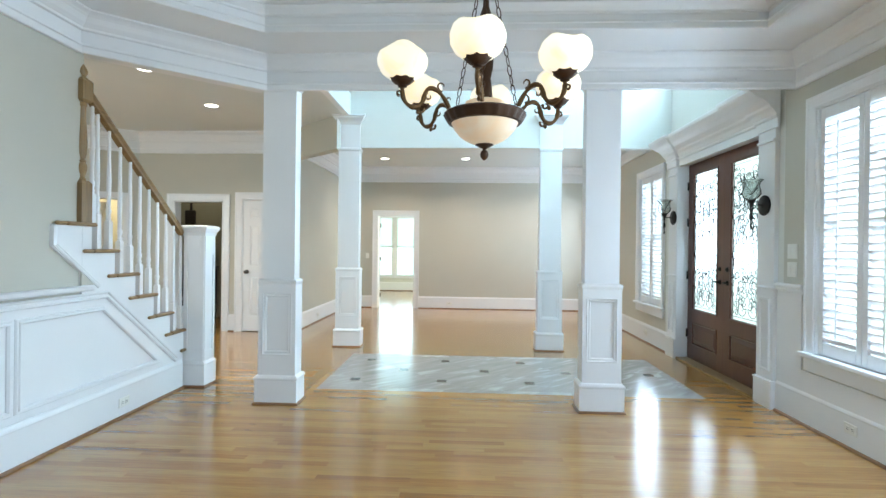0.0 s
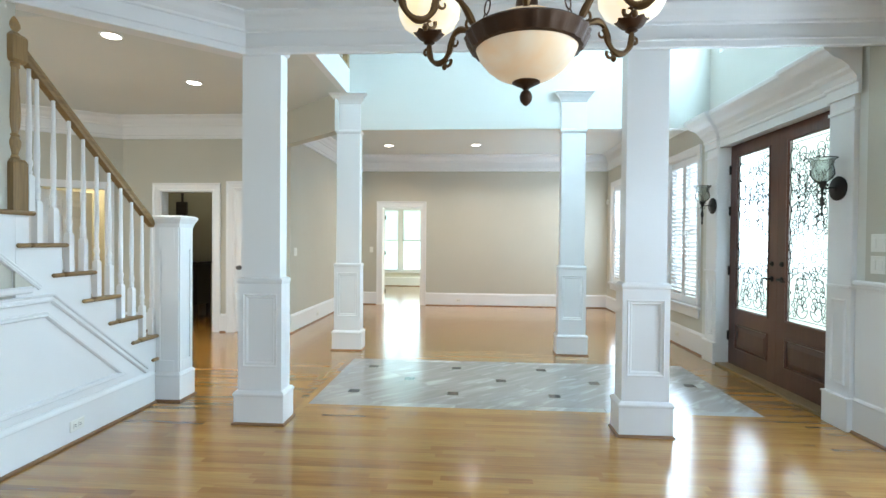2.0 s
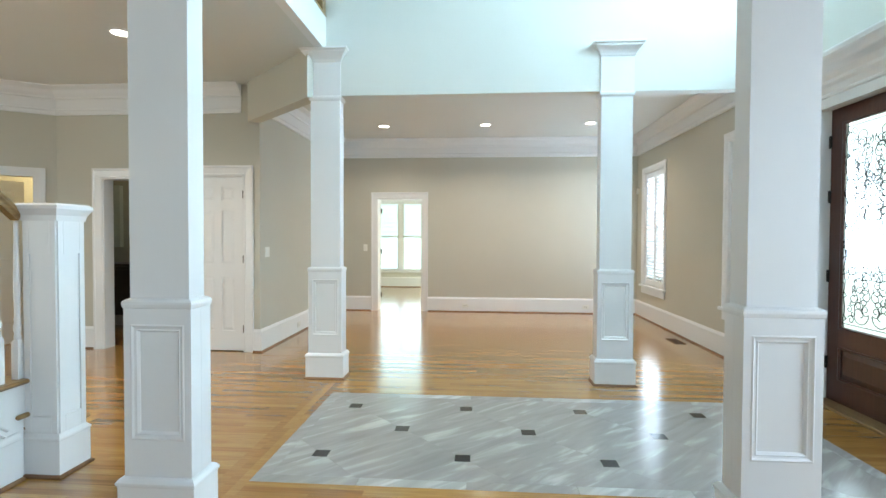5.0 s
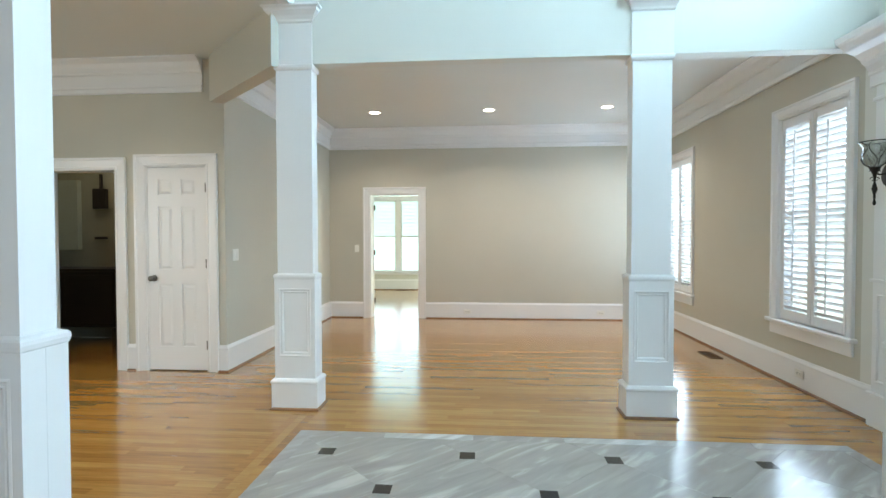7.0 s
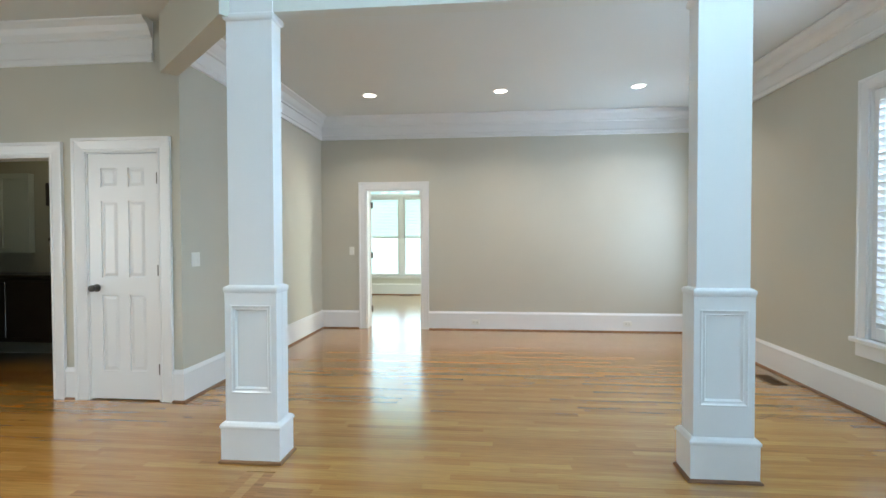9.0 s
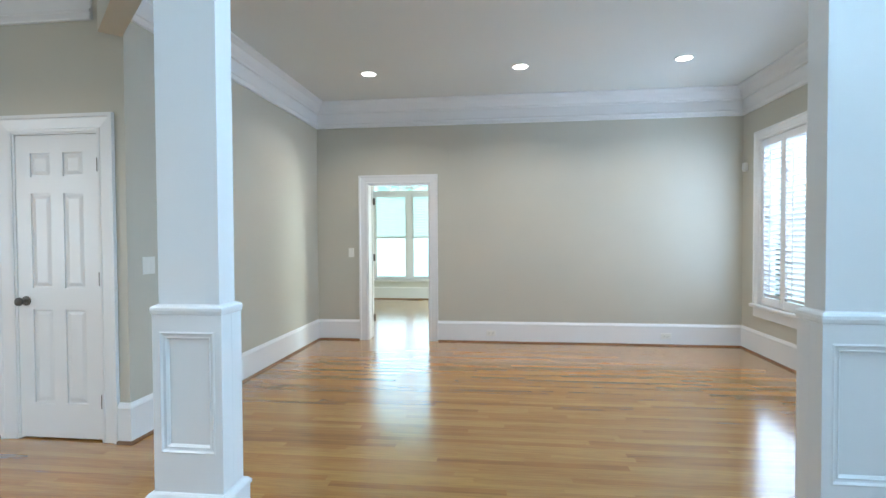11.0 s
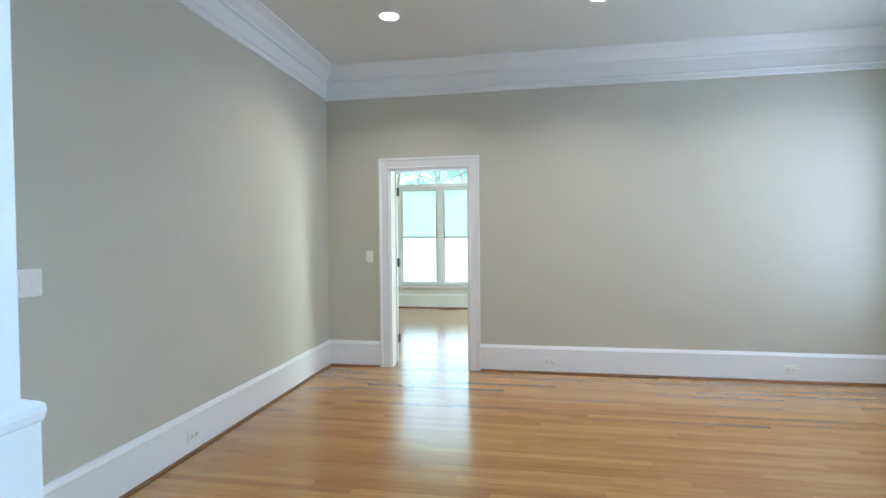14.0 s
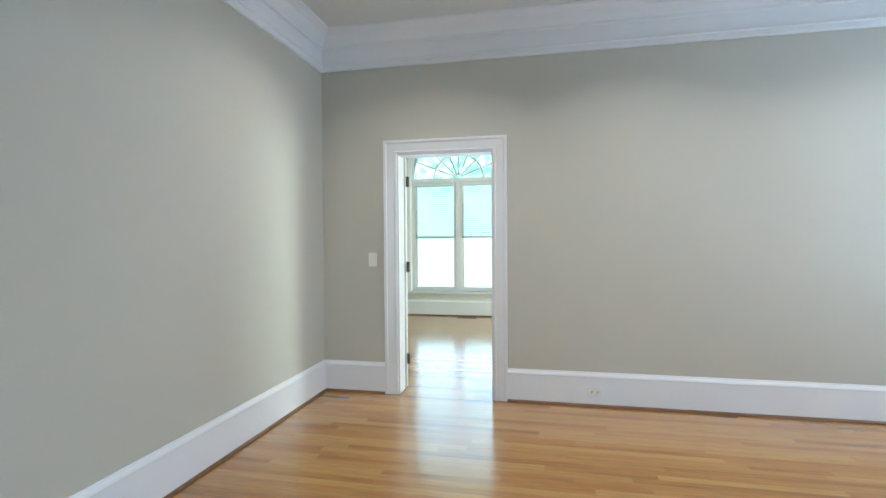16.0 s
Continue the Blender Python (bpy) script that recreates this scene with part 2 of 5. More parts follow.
def box(bm, x0, x1, y0, y1, z0, z1, bevel=0.0, m=None):
    sx, sy, sz = x1 - x0, y1 - y0, z1 - z0
    mt = Matrix.Translation(((x0 + x1) / 2, (y0 + y1) / 2, (z0 + z1) / 2)) @ Matrix.Diagonal((sx, sy, sz, 1))
    r = bmesh.ops.create_cube(bm, size=1.0, matrix=mt)
    vs = r["verts"]
    if bevel:
        es = list({e for v in vs for e in v.link_edges})
        rb = bmesh.ops.bevel(bm, geom=es, offset=bevel, segments=1, affect="EDGES", profile=0.7)
        vs = list({v for f in rb["faces"] for v in f.verts} | {v for v in vs if v.is_valid})
    if m is not None:
        bmesh.ops.transform(bm, matrix=m, verts=vs)
    return vs


def boxbm(*a, bevel=0.0):
    bm = bmesh.new()
    box(bm, *a, bevel=bevel)
    return bm


def lathe(bm, profile, m=None, seg=16):
    """Turn (radius, height) pairs about z."""
    m = m or Matrix()
    rings = []
    for r, z in profile:
        if r < 1e-5:
            rings.append([bm.verts.new(m @ Vector((0, 0, z)))])
        else:
            rings.append([bm.verts.new(m @ Vector((r * math.cos(2 * math.pi * k / seg), r * math.sin(2 * math.pi * k / seg), z))) for k in range(seg)])
    for a, b in zip(rings, rings[1:]):
        for k in range(seg):
            j = (k + 1) % seg
            q = [a[k % len(a)], a[j % len(a)], b[j % len(b)], b[k % len(b)]]
            q = [v for i, v in enumerate(q) if v not in q[:i]]
            if len(q) > 2:
                bm.faces.new(q)
    for ring, flip in ((rings[0], True), (rings[-1], False)):
        if len(ring) > 2:
            bm.faces.new(ring[::-1] if flip else ring)


def squares(bm, profile, x=0.0, y=0.0):
    """Stack square rings of (half width, height): a square turned post or column."""
    rings = [[bm.verts.new((x + sx * h, y + sy * h, z)) for sx, sy in ((-1, -1), (1, -1), (1, 1), (-1, 1))] for h, z in profile]
    for a, b in zip(rings, rings[1:]):
        for k in range(4):
            bm.faces.new((a[k], a[(k + 1) % 4], b[(k + 1) % 4], b[k]))
    bm.faces.new(rings[0][::-1])
    bm.faces.new(rings[-1])


def tube(bm, pts, radius, seg=6, closed=False):
    """A round bar along points; radius is one number or one for each point."""
    pts = [Vector(p) for p in pts]
    n = len(pts)
    rings, prev = [], None
    for i, p in enumerate(pts):
        if closed:
            d = (pts[(i + 1) % n] - pts[i - 1]).normalized()
        else:
            d = (pts[min(i + 1, n - 1)] - pts[max(i - 1, 0)]).normalized()
        if prev is None:
            ref = Vector((0, 0, 1)) if abs(d.z) < 0.9 else Vector((1, 0, 0))
            u = d.cross(ref).normalized()
        else:
            u = (prev - d * prev.dot(d)).normalized()
        prev = u
        v = d.cross(u)
        r = radius[i] if hasattr(radius, "__len__") else radius
        rings.append([bm.verts.new(p + (u * math.cos(2 * math.pi * k / seg) + v * math.sin(2 * math.pi * k / seg)) * r) for k in range(seg)])
    pairs = list(zip(rings, rings[1:] + rings[:1])) if closed else list(zip(rings, rings[1:]))
    for a, b in pairs:
        for k in range(seg):
            bm.faces.new((a[k], a[(k + 1) % seg], b[(k + 1) % seg], b[k]))
    if not closed:
        bm.faces.new(rings[0][::-1])
        bm.faces.new(rings[-1])


def moulding(bm, line, profile, closed=False, to3d=None):
    """Run a profile of (depth to the left of the line, height) along a plan line, with mitred corners."""
    pts = [Vector(p) for p in line]
    n = len(pts)
    rings = []
    for i, p in enumerate(pts):
        a = pts[i - 1] if (i or closed) else None
        b = pts[(i + 1) % n] if (i < n - 1 or closed) else None
        nl = []
        for s, e in ((a, p), (p, b)):
            if s is not None and e is not None:
                d = (e - s).normalized()
                nl.append(Vector((-d.y, d.x)))
        if len(nl) == 2:
            k = (nl[0] + nl[1]).normalized()
            k = k / max(0.2, k.dot(nl[0]))
        else:
            k = nl[0]
        ring = []
        for d, z in profile:
            q = p + k * d
            ring.append(bm.verts.new(to3d(q.x, q.y, z) if to3d else (q.x, q.y, z)))
        rings.append(ring)
    m = len(profile)
    for a, b in (list(zip(rings, rings[1:] + rings[:1])) if closed else list(zip(rings, rings[1:]))):
        for k in range(m - 1):
            bm.faces.new((a[k], a[k + 1], b[k + 1], b[k]))
        bm.faces.new((a[m - 1], a[0], b[0], b[m - 1]))
    if not closed:
        bm.faces.new(rings[0][::-1])
        bm.faces.new(rings[-1])


def wall_xy(bm, along, plane0, plane1, a0, a1, z0, z1, holes=()):
    """A wall slab between two planes with real holes (a0, a1, z0, z1); along is 'x' or 'y'."""
    cuts_a = sorted({a0, a1, *[h[0] for h in holes], *[h[1] for h in holes]})
    cuts_z = sorted({z0, z1, *[h[2] for h in holes], *[h[3] for h in holes]})
    for p, q in zip(cuts_a, cuts_a[1:]):
        run = None
        for r, s in zip(cuts_z, cuts_z[1:]):
            ca, cz = (p + q) / 2, (r + s) / 2
            solid = not any(h[0] < ca < h[1] and h[2] < cz < h[3] for h in holes)
            if solid:
                run = [run[0], s] if run else [r, s]
            if (not solid or s == cuts_z[-1]) and run:
                if along == "y":
                    box(bm, plane0, plane1, p, q, run[0], run[1])
                else:
                    box(bm, p, q, plane0, plane1, run[0], run[1])
                run = None

# ---- plan ----
XL, XR, YB, YF, YH, H, HF = -2.49, 2.73, -2.2, 11.44, 8.10, 3.06, 5.9
COLS = {"A": (-1.430, 4.785), "B": (1.236, 4.785), "C": (-1.427, 7.197), "D": (1.212, 7.197)}
WINS = [(3.63, 4.47), (7.40, 8.27), (10.19, 11.05)]
WZ = (0.56, 2.385)


def wall(name, pieces, mat, label):
    bm = bmesh.new()
    for p in pieces:
        wall_xy(bm, *p)
    return structure(part(name, bm, mat), label, "wall")


# the hole from y 0.74 to 1.66 is added, out of view
wall("wall_east", [("y", XR, XR + 0.17, YB - 0.2, 4.84, 0, H + 0.1, [(WINS[0][0], WINS[0][1], *WZ), (0.74, 1.66, *WZ)]),
                   ("y", XR, XR + 0.17, 7.25, YF + 0.2, 0, H + 0.1, [(WINS[1][0], WINS[1][1], *WZ), (WINS[2][0], WINS[2][1], *WZ)])], WALL, "greige painted wall with white shuttered windows")
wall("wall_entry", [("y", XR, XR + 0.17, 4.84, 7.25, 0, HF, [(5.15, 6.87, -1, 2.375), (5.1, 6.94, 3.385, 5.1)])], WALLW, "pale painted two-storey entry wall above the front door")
wall("wall_north", [("x", YF, YF + 0.15, -4.6, XR + 0.17, 0, H + 0.1, [(-1.82, -1.02, -1, 2.01)])], WALL, "greige painted end wall with an open doorway")
wall("wall_west", [("y", XL - 0.15, XL, YH, YF, 0, H + 0.1)], WALL, "greige painted side wall of the empty living room")
wall("wall_hall", [("x", YH, 8.25, -4.93, XL - 0.15, 0, H + 0.1, [(-4.37, -3.607, -1, 1.99), (-3.295, -2.675, -1, 2.015)])], WALL, "greige painted hall wall with a closet door and a dim doorway")
wall("wall_dining_west", [("y", XL - 0.12, XL, YB, 3.925, 0, H + 0.1)], WALL, "greige painted dining wall above white panelling")
# both holes are out of view, added for the south fill lamps
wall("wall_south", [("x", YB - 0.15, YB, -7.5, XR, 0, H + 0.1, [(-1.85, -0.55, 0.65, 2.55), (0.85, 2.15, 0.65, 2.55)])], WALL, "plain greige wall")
# the hole is made up for the hall fill lamp
wall("wall_hall_west", [("y", -7.65, -7.5, YB - 0.15, 12.0, 0, H + 0.1, [(2.3, 4.1, 0.65, 2.55)])], WALL, "plain greige wall")
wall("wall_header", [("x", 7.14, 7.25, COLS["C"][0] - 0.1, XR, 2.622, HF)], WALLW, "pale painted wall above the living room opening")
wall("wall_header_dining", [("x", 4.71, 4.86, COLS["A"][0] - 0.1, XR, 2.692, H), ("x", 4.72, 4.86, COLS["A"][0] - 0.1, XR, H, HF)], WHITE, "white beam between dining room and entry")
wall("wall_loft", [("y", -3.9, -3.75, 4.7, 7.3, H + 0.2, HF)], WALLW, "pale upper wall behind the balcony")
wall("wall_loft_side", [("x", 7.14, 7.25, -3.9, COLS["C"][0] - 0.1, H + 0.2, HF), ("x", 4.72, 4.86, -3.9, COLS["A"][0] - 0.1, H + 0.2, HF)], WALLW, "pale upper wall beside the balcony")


def slab(name, outline, z0, z1, mat, label, category):
    bm = bmesh.new()
    lo = [bm.verts.new((x, y, z0)) for x, y in outline]
    hi = [bm.verts.new((x, y, z1)) for x, y in outline]
    bm.faces.new(lo[::-1])
    bm.faces.new(hi)
    for k in range(len(outline)):
        j = (k + 1) % len(outline)
        bm.faces.new((lo[k], lo[j], hi[j], hi[k]))
    return structure(part(name, bm, mat), label, category)


def thick(name, p, q, t, z0, z1, mat, label, category="wall"):
    """A straight slab on a slanting plan line, with its thickness to the left of it."""
    p, q = Vector(p), Vector(q)
    d = (q - p).normalized()
    n = Vector((-d.y, d.x)) * t
    return slab(name, [p, q, q + n, p + n], z0, z1, mat, label, category)


thick("beam_diagonal", (-1.54, 4.712), (XL + 0.003, 3.885), -0.15, 2.62, H, WHITE, "white slanting beam beside the stair", "beam")
thick("beam_diagonal", (XL + 0.003, 8.09), (-1.49, 7.18), -0.13, 2.60, H, WALL, "greige slanting beam over the hall", "beam")
# slanting hall wall with a cased doorway
HP, HQ = Vector((-4.93, YH)), Vector((-6.45, 7.10))
HD = (HQ - HP).normalized()
HN = Vector((HD.y, -HD.x))


def along(s, d=0.0):
    p = HP + HD * s + HN * d
    return (p.x, p.y)


for s0, s1, z0, z1 in ((0, 0.22, 0, H), (0.22, 1.02, 2.0, H), (1.02, 1.80, 0, H)):
    slab("wall_slanting", [along(s0), along(s1), along(s1, 0.15), along(s0, 0.15)], z0, z1, WALL, "greige painted slanting hall wall", "wall")
slab("wall_side", [(-6.40, 7.08), (-7.5, 7.08), (-7.5, 7.23), (-6.40, 7.23)], 0, H, WALL, "plain greige wall", "wall")
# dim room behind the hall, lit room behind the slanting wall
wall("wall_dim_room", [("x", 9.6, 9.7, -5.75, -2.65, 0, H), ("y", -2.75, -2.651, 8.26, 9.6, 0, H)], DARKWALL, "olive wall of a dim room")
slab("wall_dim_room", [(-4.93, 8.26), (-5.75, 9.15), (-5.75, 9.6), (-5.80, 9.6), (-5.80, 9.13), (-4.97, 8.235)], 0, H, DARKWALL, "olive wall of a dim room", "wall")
slab("wall_lit_room", [(-4.972, 8.232), (-5.803, 9.13), (-5.803, 9.6), (-5.85, 9.6), (-5.85, 9.11), (-5.0, 8.20)], 0, H, WALL, "cream wall of a lit side room", "wall")
wall("wall_lit_room", [("x", 9.6, 9.7, -7.5, -5.751, 0, H)], WALL, "cream wall of a lit side room")
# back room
# the hole in the x 1.7 wall is unseen, added for the side lamp
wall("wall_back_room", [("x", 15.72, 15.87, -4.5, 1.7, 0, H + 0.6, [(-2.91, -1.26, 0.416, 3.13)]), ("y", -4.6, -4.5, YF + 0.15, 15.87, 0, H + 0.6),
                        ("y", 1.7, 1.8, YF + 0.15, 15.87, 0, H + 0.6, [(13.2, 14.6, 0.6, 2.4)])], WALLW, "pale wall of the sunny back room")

CEILS = [("ceiling", [(XL - 0.12, YB), (XR, YB), (XR, 4.76), (-1.5, 4.76), (XL, 3.9), (XL - 0.12, 3.9)], H, "warm grey painted dining ceiling"),
         ("ceiling", [(XL, YH), (-1.5, 7.22), (XR, 7.22), (XR, YF), (XL, YF)], H, "warm grey painted living room ceiling"),
         ("ceiling", [(-7.5, YB), (-3.66, YB), (-3.66, 8.25), (-7.5, 8.25)], H - 0.02, "beige painted hall ceiling"),
         ("ceiling", [(-3.66, YB), (XL - 0.12, YB), (XL - 0.12, 0.6), (-3.66, 0.6)], H - 0.02, "beige painted hall ceiling"),
         ("ceiling", [(-3.66, 5.0), (-1.43, 5.0), (-1.43, 7.2), (XL, 8.11), (XL, 8.25), (-3.66, 8.25)], H - 0.02, "beige painted hall ceiling"),
         ("ceiling", [(XL + 0.006, 3.91), (-1.43, 4.80), (-1.43, 5.0), (XL + 0.006, 5.0)], H - 0.02, "beige painted hall ceiling"),
         ("ceiling", [(-7.5, 8.25), (-2.65, 8.25), (-2.65, 9.7), (-7.5, 9.7)], H, "ceiling of a side room"),
         ("ceiling", [(-4.6, YF + 0.15), (1.8, YF + 0.15), (1.8, 15.87), (-4.6, 15.87)], H + 0.6, "white back room ceiling"),
         ("ceiling", [(-3.9, 4.72), (XR + 0.17, 4.72), (XR + 0.17, 7.25), (-3.9, 7.25)], HF, "white ceiling high over the entry")]
for nm, outline, z, lab in CEILS:
    slab(nm, outline, z, z + 0.12, CEIL, lab, "ceiling")
# stairwell above the stair
wall("wall_stairwell", [("y", -3.76, -3.66, 0.5, 5.1, H + 0.1, HF), ("y", XL - 0.12, XL - 0.02, 0.5, 4.719, H + 0.125, HF), ("x", 0.5, 0.6, -3.66, XL - 0.12, H + 0.1, HF),
                        ("x", 5.0, 5.06, -3.66, XL + 0.006, H + 0.1, 3.279)], WALL, "greige wall of the stairwell opening")
slab("ceiling", [(-3.76, 0.5), (XL, 0.5), (XL, 4.719), (-3.76, 4.719)], HF, HF + 0.1, CEIL, "white ceiling high over the stair", "ceiling")
# balcony floor edge
structure(part("balcony_fascia", boxbm(-1.50, -1.42, 4.86, 7.14, H - 0.022, 3.34), WHITE), "white fascia board of the upper balcony", "trim")
structure(part("balcony_floor", boxbm(-3.75, -1.50, 4.86, 7.14, 3.28, 3.34), OAKTRIM), "wooden balcony floor", "floor")

# ---- mouldings ----
def base_profile(h=0.262):
    return [(0, 0), (0.020, 0), (0.020, h - 0.040), (0.022, h - 0.034), (0.018, h - 0.022), (0.010, h - 0.008), (0.008, h), (0, h)]


SHOE_P = [(0.020, 0), (0.036, 0), (0.036, 0.008), (0.030, 0.016), (0.020, 0.019)]


def crown_profile(z0, z1, p=0.13):
    h = z1 - z0
    return [(0, z0), (0.022, z0), (0.026, z0 + 0.008), (0.022, z0 + 0.045), (0.030, z0 + 0.052), (0.028, z0 + 0.064), (0.012, z0 + 0.07), (0.012, z0 + h * 0.56), (0.028, z0 + h * 0.585),
            (0.030, z0 + h * 0.64), (0.055, z0 + h * 0.74), (0.075, z0 + h * 0.86), (p - 0.03, z0 + h * 0.91), (p - 0.02, z0 + h * 0.93), (p - 0.01, z0 + h * 0.945), (p, z0 + h * 0.96), (p, z1), (0, z1)]


def run(name, line, profile, mat, label, category="trim"):
    bm = bmesh.new()
    moulding(bm, line, profile)
    return structure(part(name, bm, mat), label, category)


def baseboard(line):
    ob = run("baseboard", line, base_profile(), WHITE, "tall white painted baseboard", "baseboard")
    bm = bmesh.new()
    moulding(bm, line, SHOE_P)
    part("shoe_moulding", bm, SHOE, ob, "stained oak shoe moulding")


CAS = 0.112
baseboard([(-1.82 - CAS, YF), (XL, YF), (XL, YH), (-2.675 + CAS, YH)])
baseboard([(XR, 7.10), (XR, YF), (-1.02 + CAS, YF)])
baseboard([(-3.295 - CAS, YH), (-3.607 + CAS, YH)])
baseboard([(-4.37 - CAS, YH), (-4.925, YH), along(0.22 - CAS)])
baseboard([(XL + 0.02, YB), (XR, YB), (XR, 4.90)])
baseboard([(-4.5, 12.0), (-4.5, YF + 0.15), (-1.93, YF + 0.15)][::-1])
baseboard([(1.7, 15.72), (-4.5, 15.72), (-4.5, 12.0)])
CR = crown_profile(2.735, H)
run("crown_moulding", [(XR, 7.25), (XR, YF), (XL, YF), (XL, YH + 0.01)], CR, WHITE, "white crown moulding round the living room", "crown moulding")
SOFFIT = 2.87
ROOM = [Vector(p) for p in ((XR, YB), (XR, 4.712), (-1.54, 4.712), (XL, 3.885), (XL, YB))]
TRAY = []
for i, p in enumerate(ROOM):
    n0 = (p - ROOM[i - 1]).orthogonal().normalized()
    n1 = (ROOM[(i + 1) % 5] - p).orthogonal().normalized()
    TRAY.append(p + (n0 + n1) * (0.51 / (1 + n0.dot(n1))))
bm = bmesh.new()
for i in range(5):
    quad = [ROOM[i], ROOM[(i + 1) % 5], TRAY[(i + 1) % 5], TRAY[i]]
    lo = [bm.verts.new((p.x, p.y, SOFFIT)) for p in quad]
    hi = [bm.verts.new((p.x, p.y, H - 0.002)) for p in quad]
    bm.faces.new(lo[::-1]), bm.faces.new(hi)
    for k in (0, 2):
        bm.faces.new((lo[k], lo[(k + 1) % 4], hi[(k + 1) % 4], hi[k]))
structure(part("ceiling_soffit", bm, WHITE), "flat painted border of the dining room tray ceiling", "ceiling")
run("tray_crown", [TRAY[4], TRAY[0], TRAY[1], TRAY[2], TRAY[3], TRAY[4] + Vector((0, 0.14))], crown_profile(SOFFIT - 0.012, H, 0.09), WHITE, "white crown moulding inside the tray ceiling", "crown moulding")
CRW = crown_profile(2.60, SOFFIT, 0.12)
run("crown_moulding", [(XR, YB), (XR, 4.712), (-1.54, 4.712), (XL, 3.885), (XL, YB)], CRW, WHITE, "white crown moulding round the dining room", "crown moulding")
run("crown_moulding", [(-2.70, YH), (-4.93, YH), along(1.78)], crown_profile(2.72, H - 0.02), WHITE, "white crown moulding in the hall", "crown moulding")


def casing(name, along_axis, plane, out, a0, a1, z0, z1, w=CAS, label="white moulded door casing", depth=0.15):
    """Moulded casing round an opening, on a wall plane; out is the sign of the room side. Jambs line the opening."""
    prof = [(0, 0), (0, 0.014), (w * 0.15, 0.018), (w * 0.2, 0.013), (w * 0.75, 0.02), (w * 0.82, 0.027), (w, 0.027), (w, 0)]
    line = [(a0, z0), (a0, z1), (a1, z1), (a1, z0)]
    bm = bmesh.new()

    def to3(u, v, d):
        return (u, plane + out * d, v) if along_axis == "x" else (plane + out * d, u, v)
    moulding(bm, line, prof, to3d=to3)
    ob = structure(part(name, bm, WHITE), label, "trim")
    jb = bmesh.new()
    q = 0.012
    for u0, u1, v0, v1 in ((a0, a0 + q, z0, z1), (a1 - q, a1, z0, z1), (a0 + q, a1 - q, z1 - q, z1)):
        p0, p1 = sorted((plane + out * 0.004, plane - out * (depth + 0.004)))
        if along_axis == "x":
            box(jb, u0, u1, p0, p1, v0, v1)
        else:
            box(jb, p0, p1, u0, u1, v0, v1)
    part("jamb", jb, WHITE, ob)
    return ob


casing("door_casing", "x", YF, -1, -1.82, -1.02, 0, 2.01)
casing("door_casing", "x", YH, -1, -4.37, -3.607, 0, 1.99)
casing("door_casing", "x", YH, -1, -3.295, -2.675, 0, 2.015)
bm = bmesh.new()
for a, b in ((0.22 - CAS, 0.22), (1.02, 1.02 + CAS)):
    pts = [along(a, -0.025), along(b, -0.025), along(b, 0.15), along(a, 0.15)]
    lo = [bm.verts.new((*p, 0)) for p in pts]
    hi = [bm.verts.new((*p, 2.10)) for p in pts]
    bm.faces.new(lo), bm.faces.new(hi)
    for k in range(4):
        bm.faces.new((lo[k], lo[(k + 1) % 4], hi[(k + 1) % 4], hi[k]))
pts = [along(0.22, -0.025), along(1.02, -0.025), along(1.02, -0.001), along(0.22, -0.001)]
lo = [bm.verts.new((*p, 2.0)) for p in pts]
hi = [bm.verts.new((*p, 2.10)) for p in pts]
bm.faces.new(lo), bm.faces.new(hi)
for k in range(4):
    bm.faces.new((lo[k], lo[(k + 1) % 4], hi[(k + 1) % 4], hi[k]))
structure(part("door_casing", bm, WHITE), "white moulded door casing", "trim")


# ---- columns ----
def rects(bm, profile):
    """Stack rectangular rings of (half width, half depth, height)."""
    rings = [[bm.verts.new((sx * h, sy * g, z)) for sx, sy in ((-1, -1), (1, -1), (1, 1), (-1, 1))] for h, g, z in profile]
    for a, b in zip(rings, rings[1:]):
        for k in range(4):
            bm.faces.new((a[k], a[(k + 1) % 4], b[(k + 1) % 4], b[k]))
    bm.faces.new(rings[0][::-1])
    bm.faces.new(rings[-1])


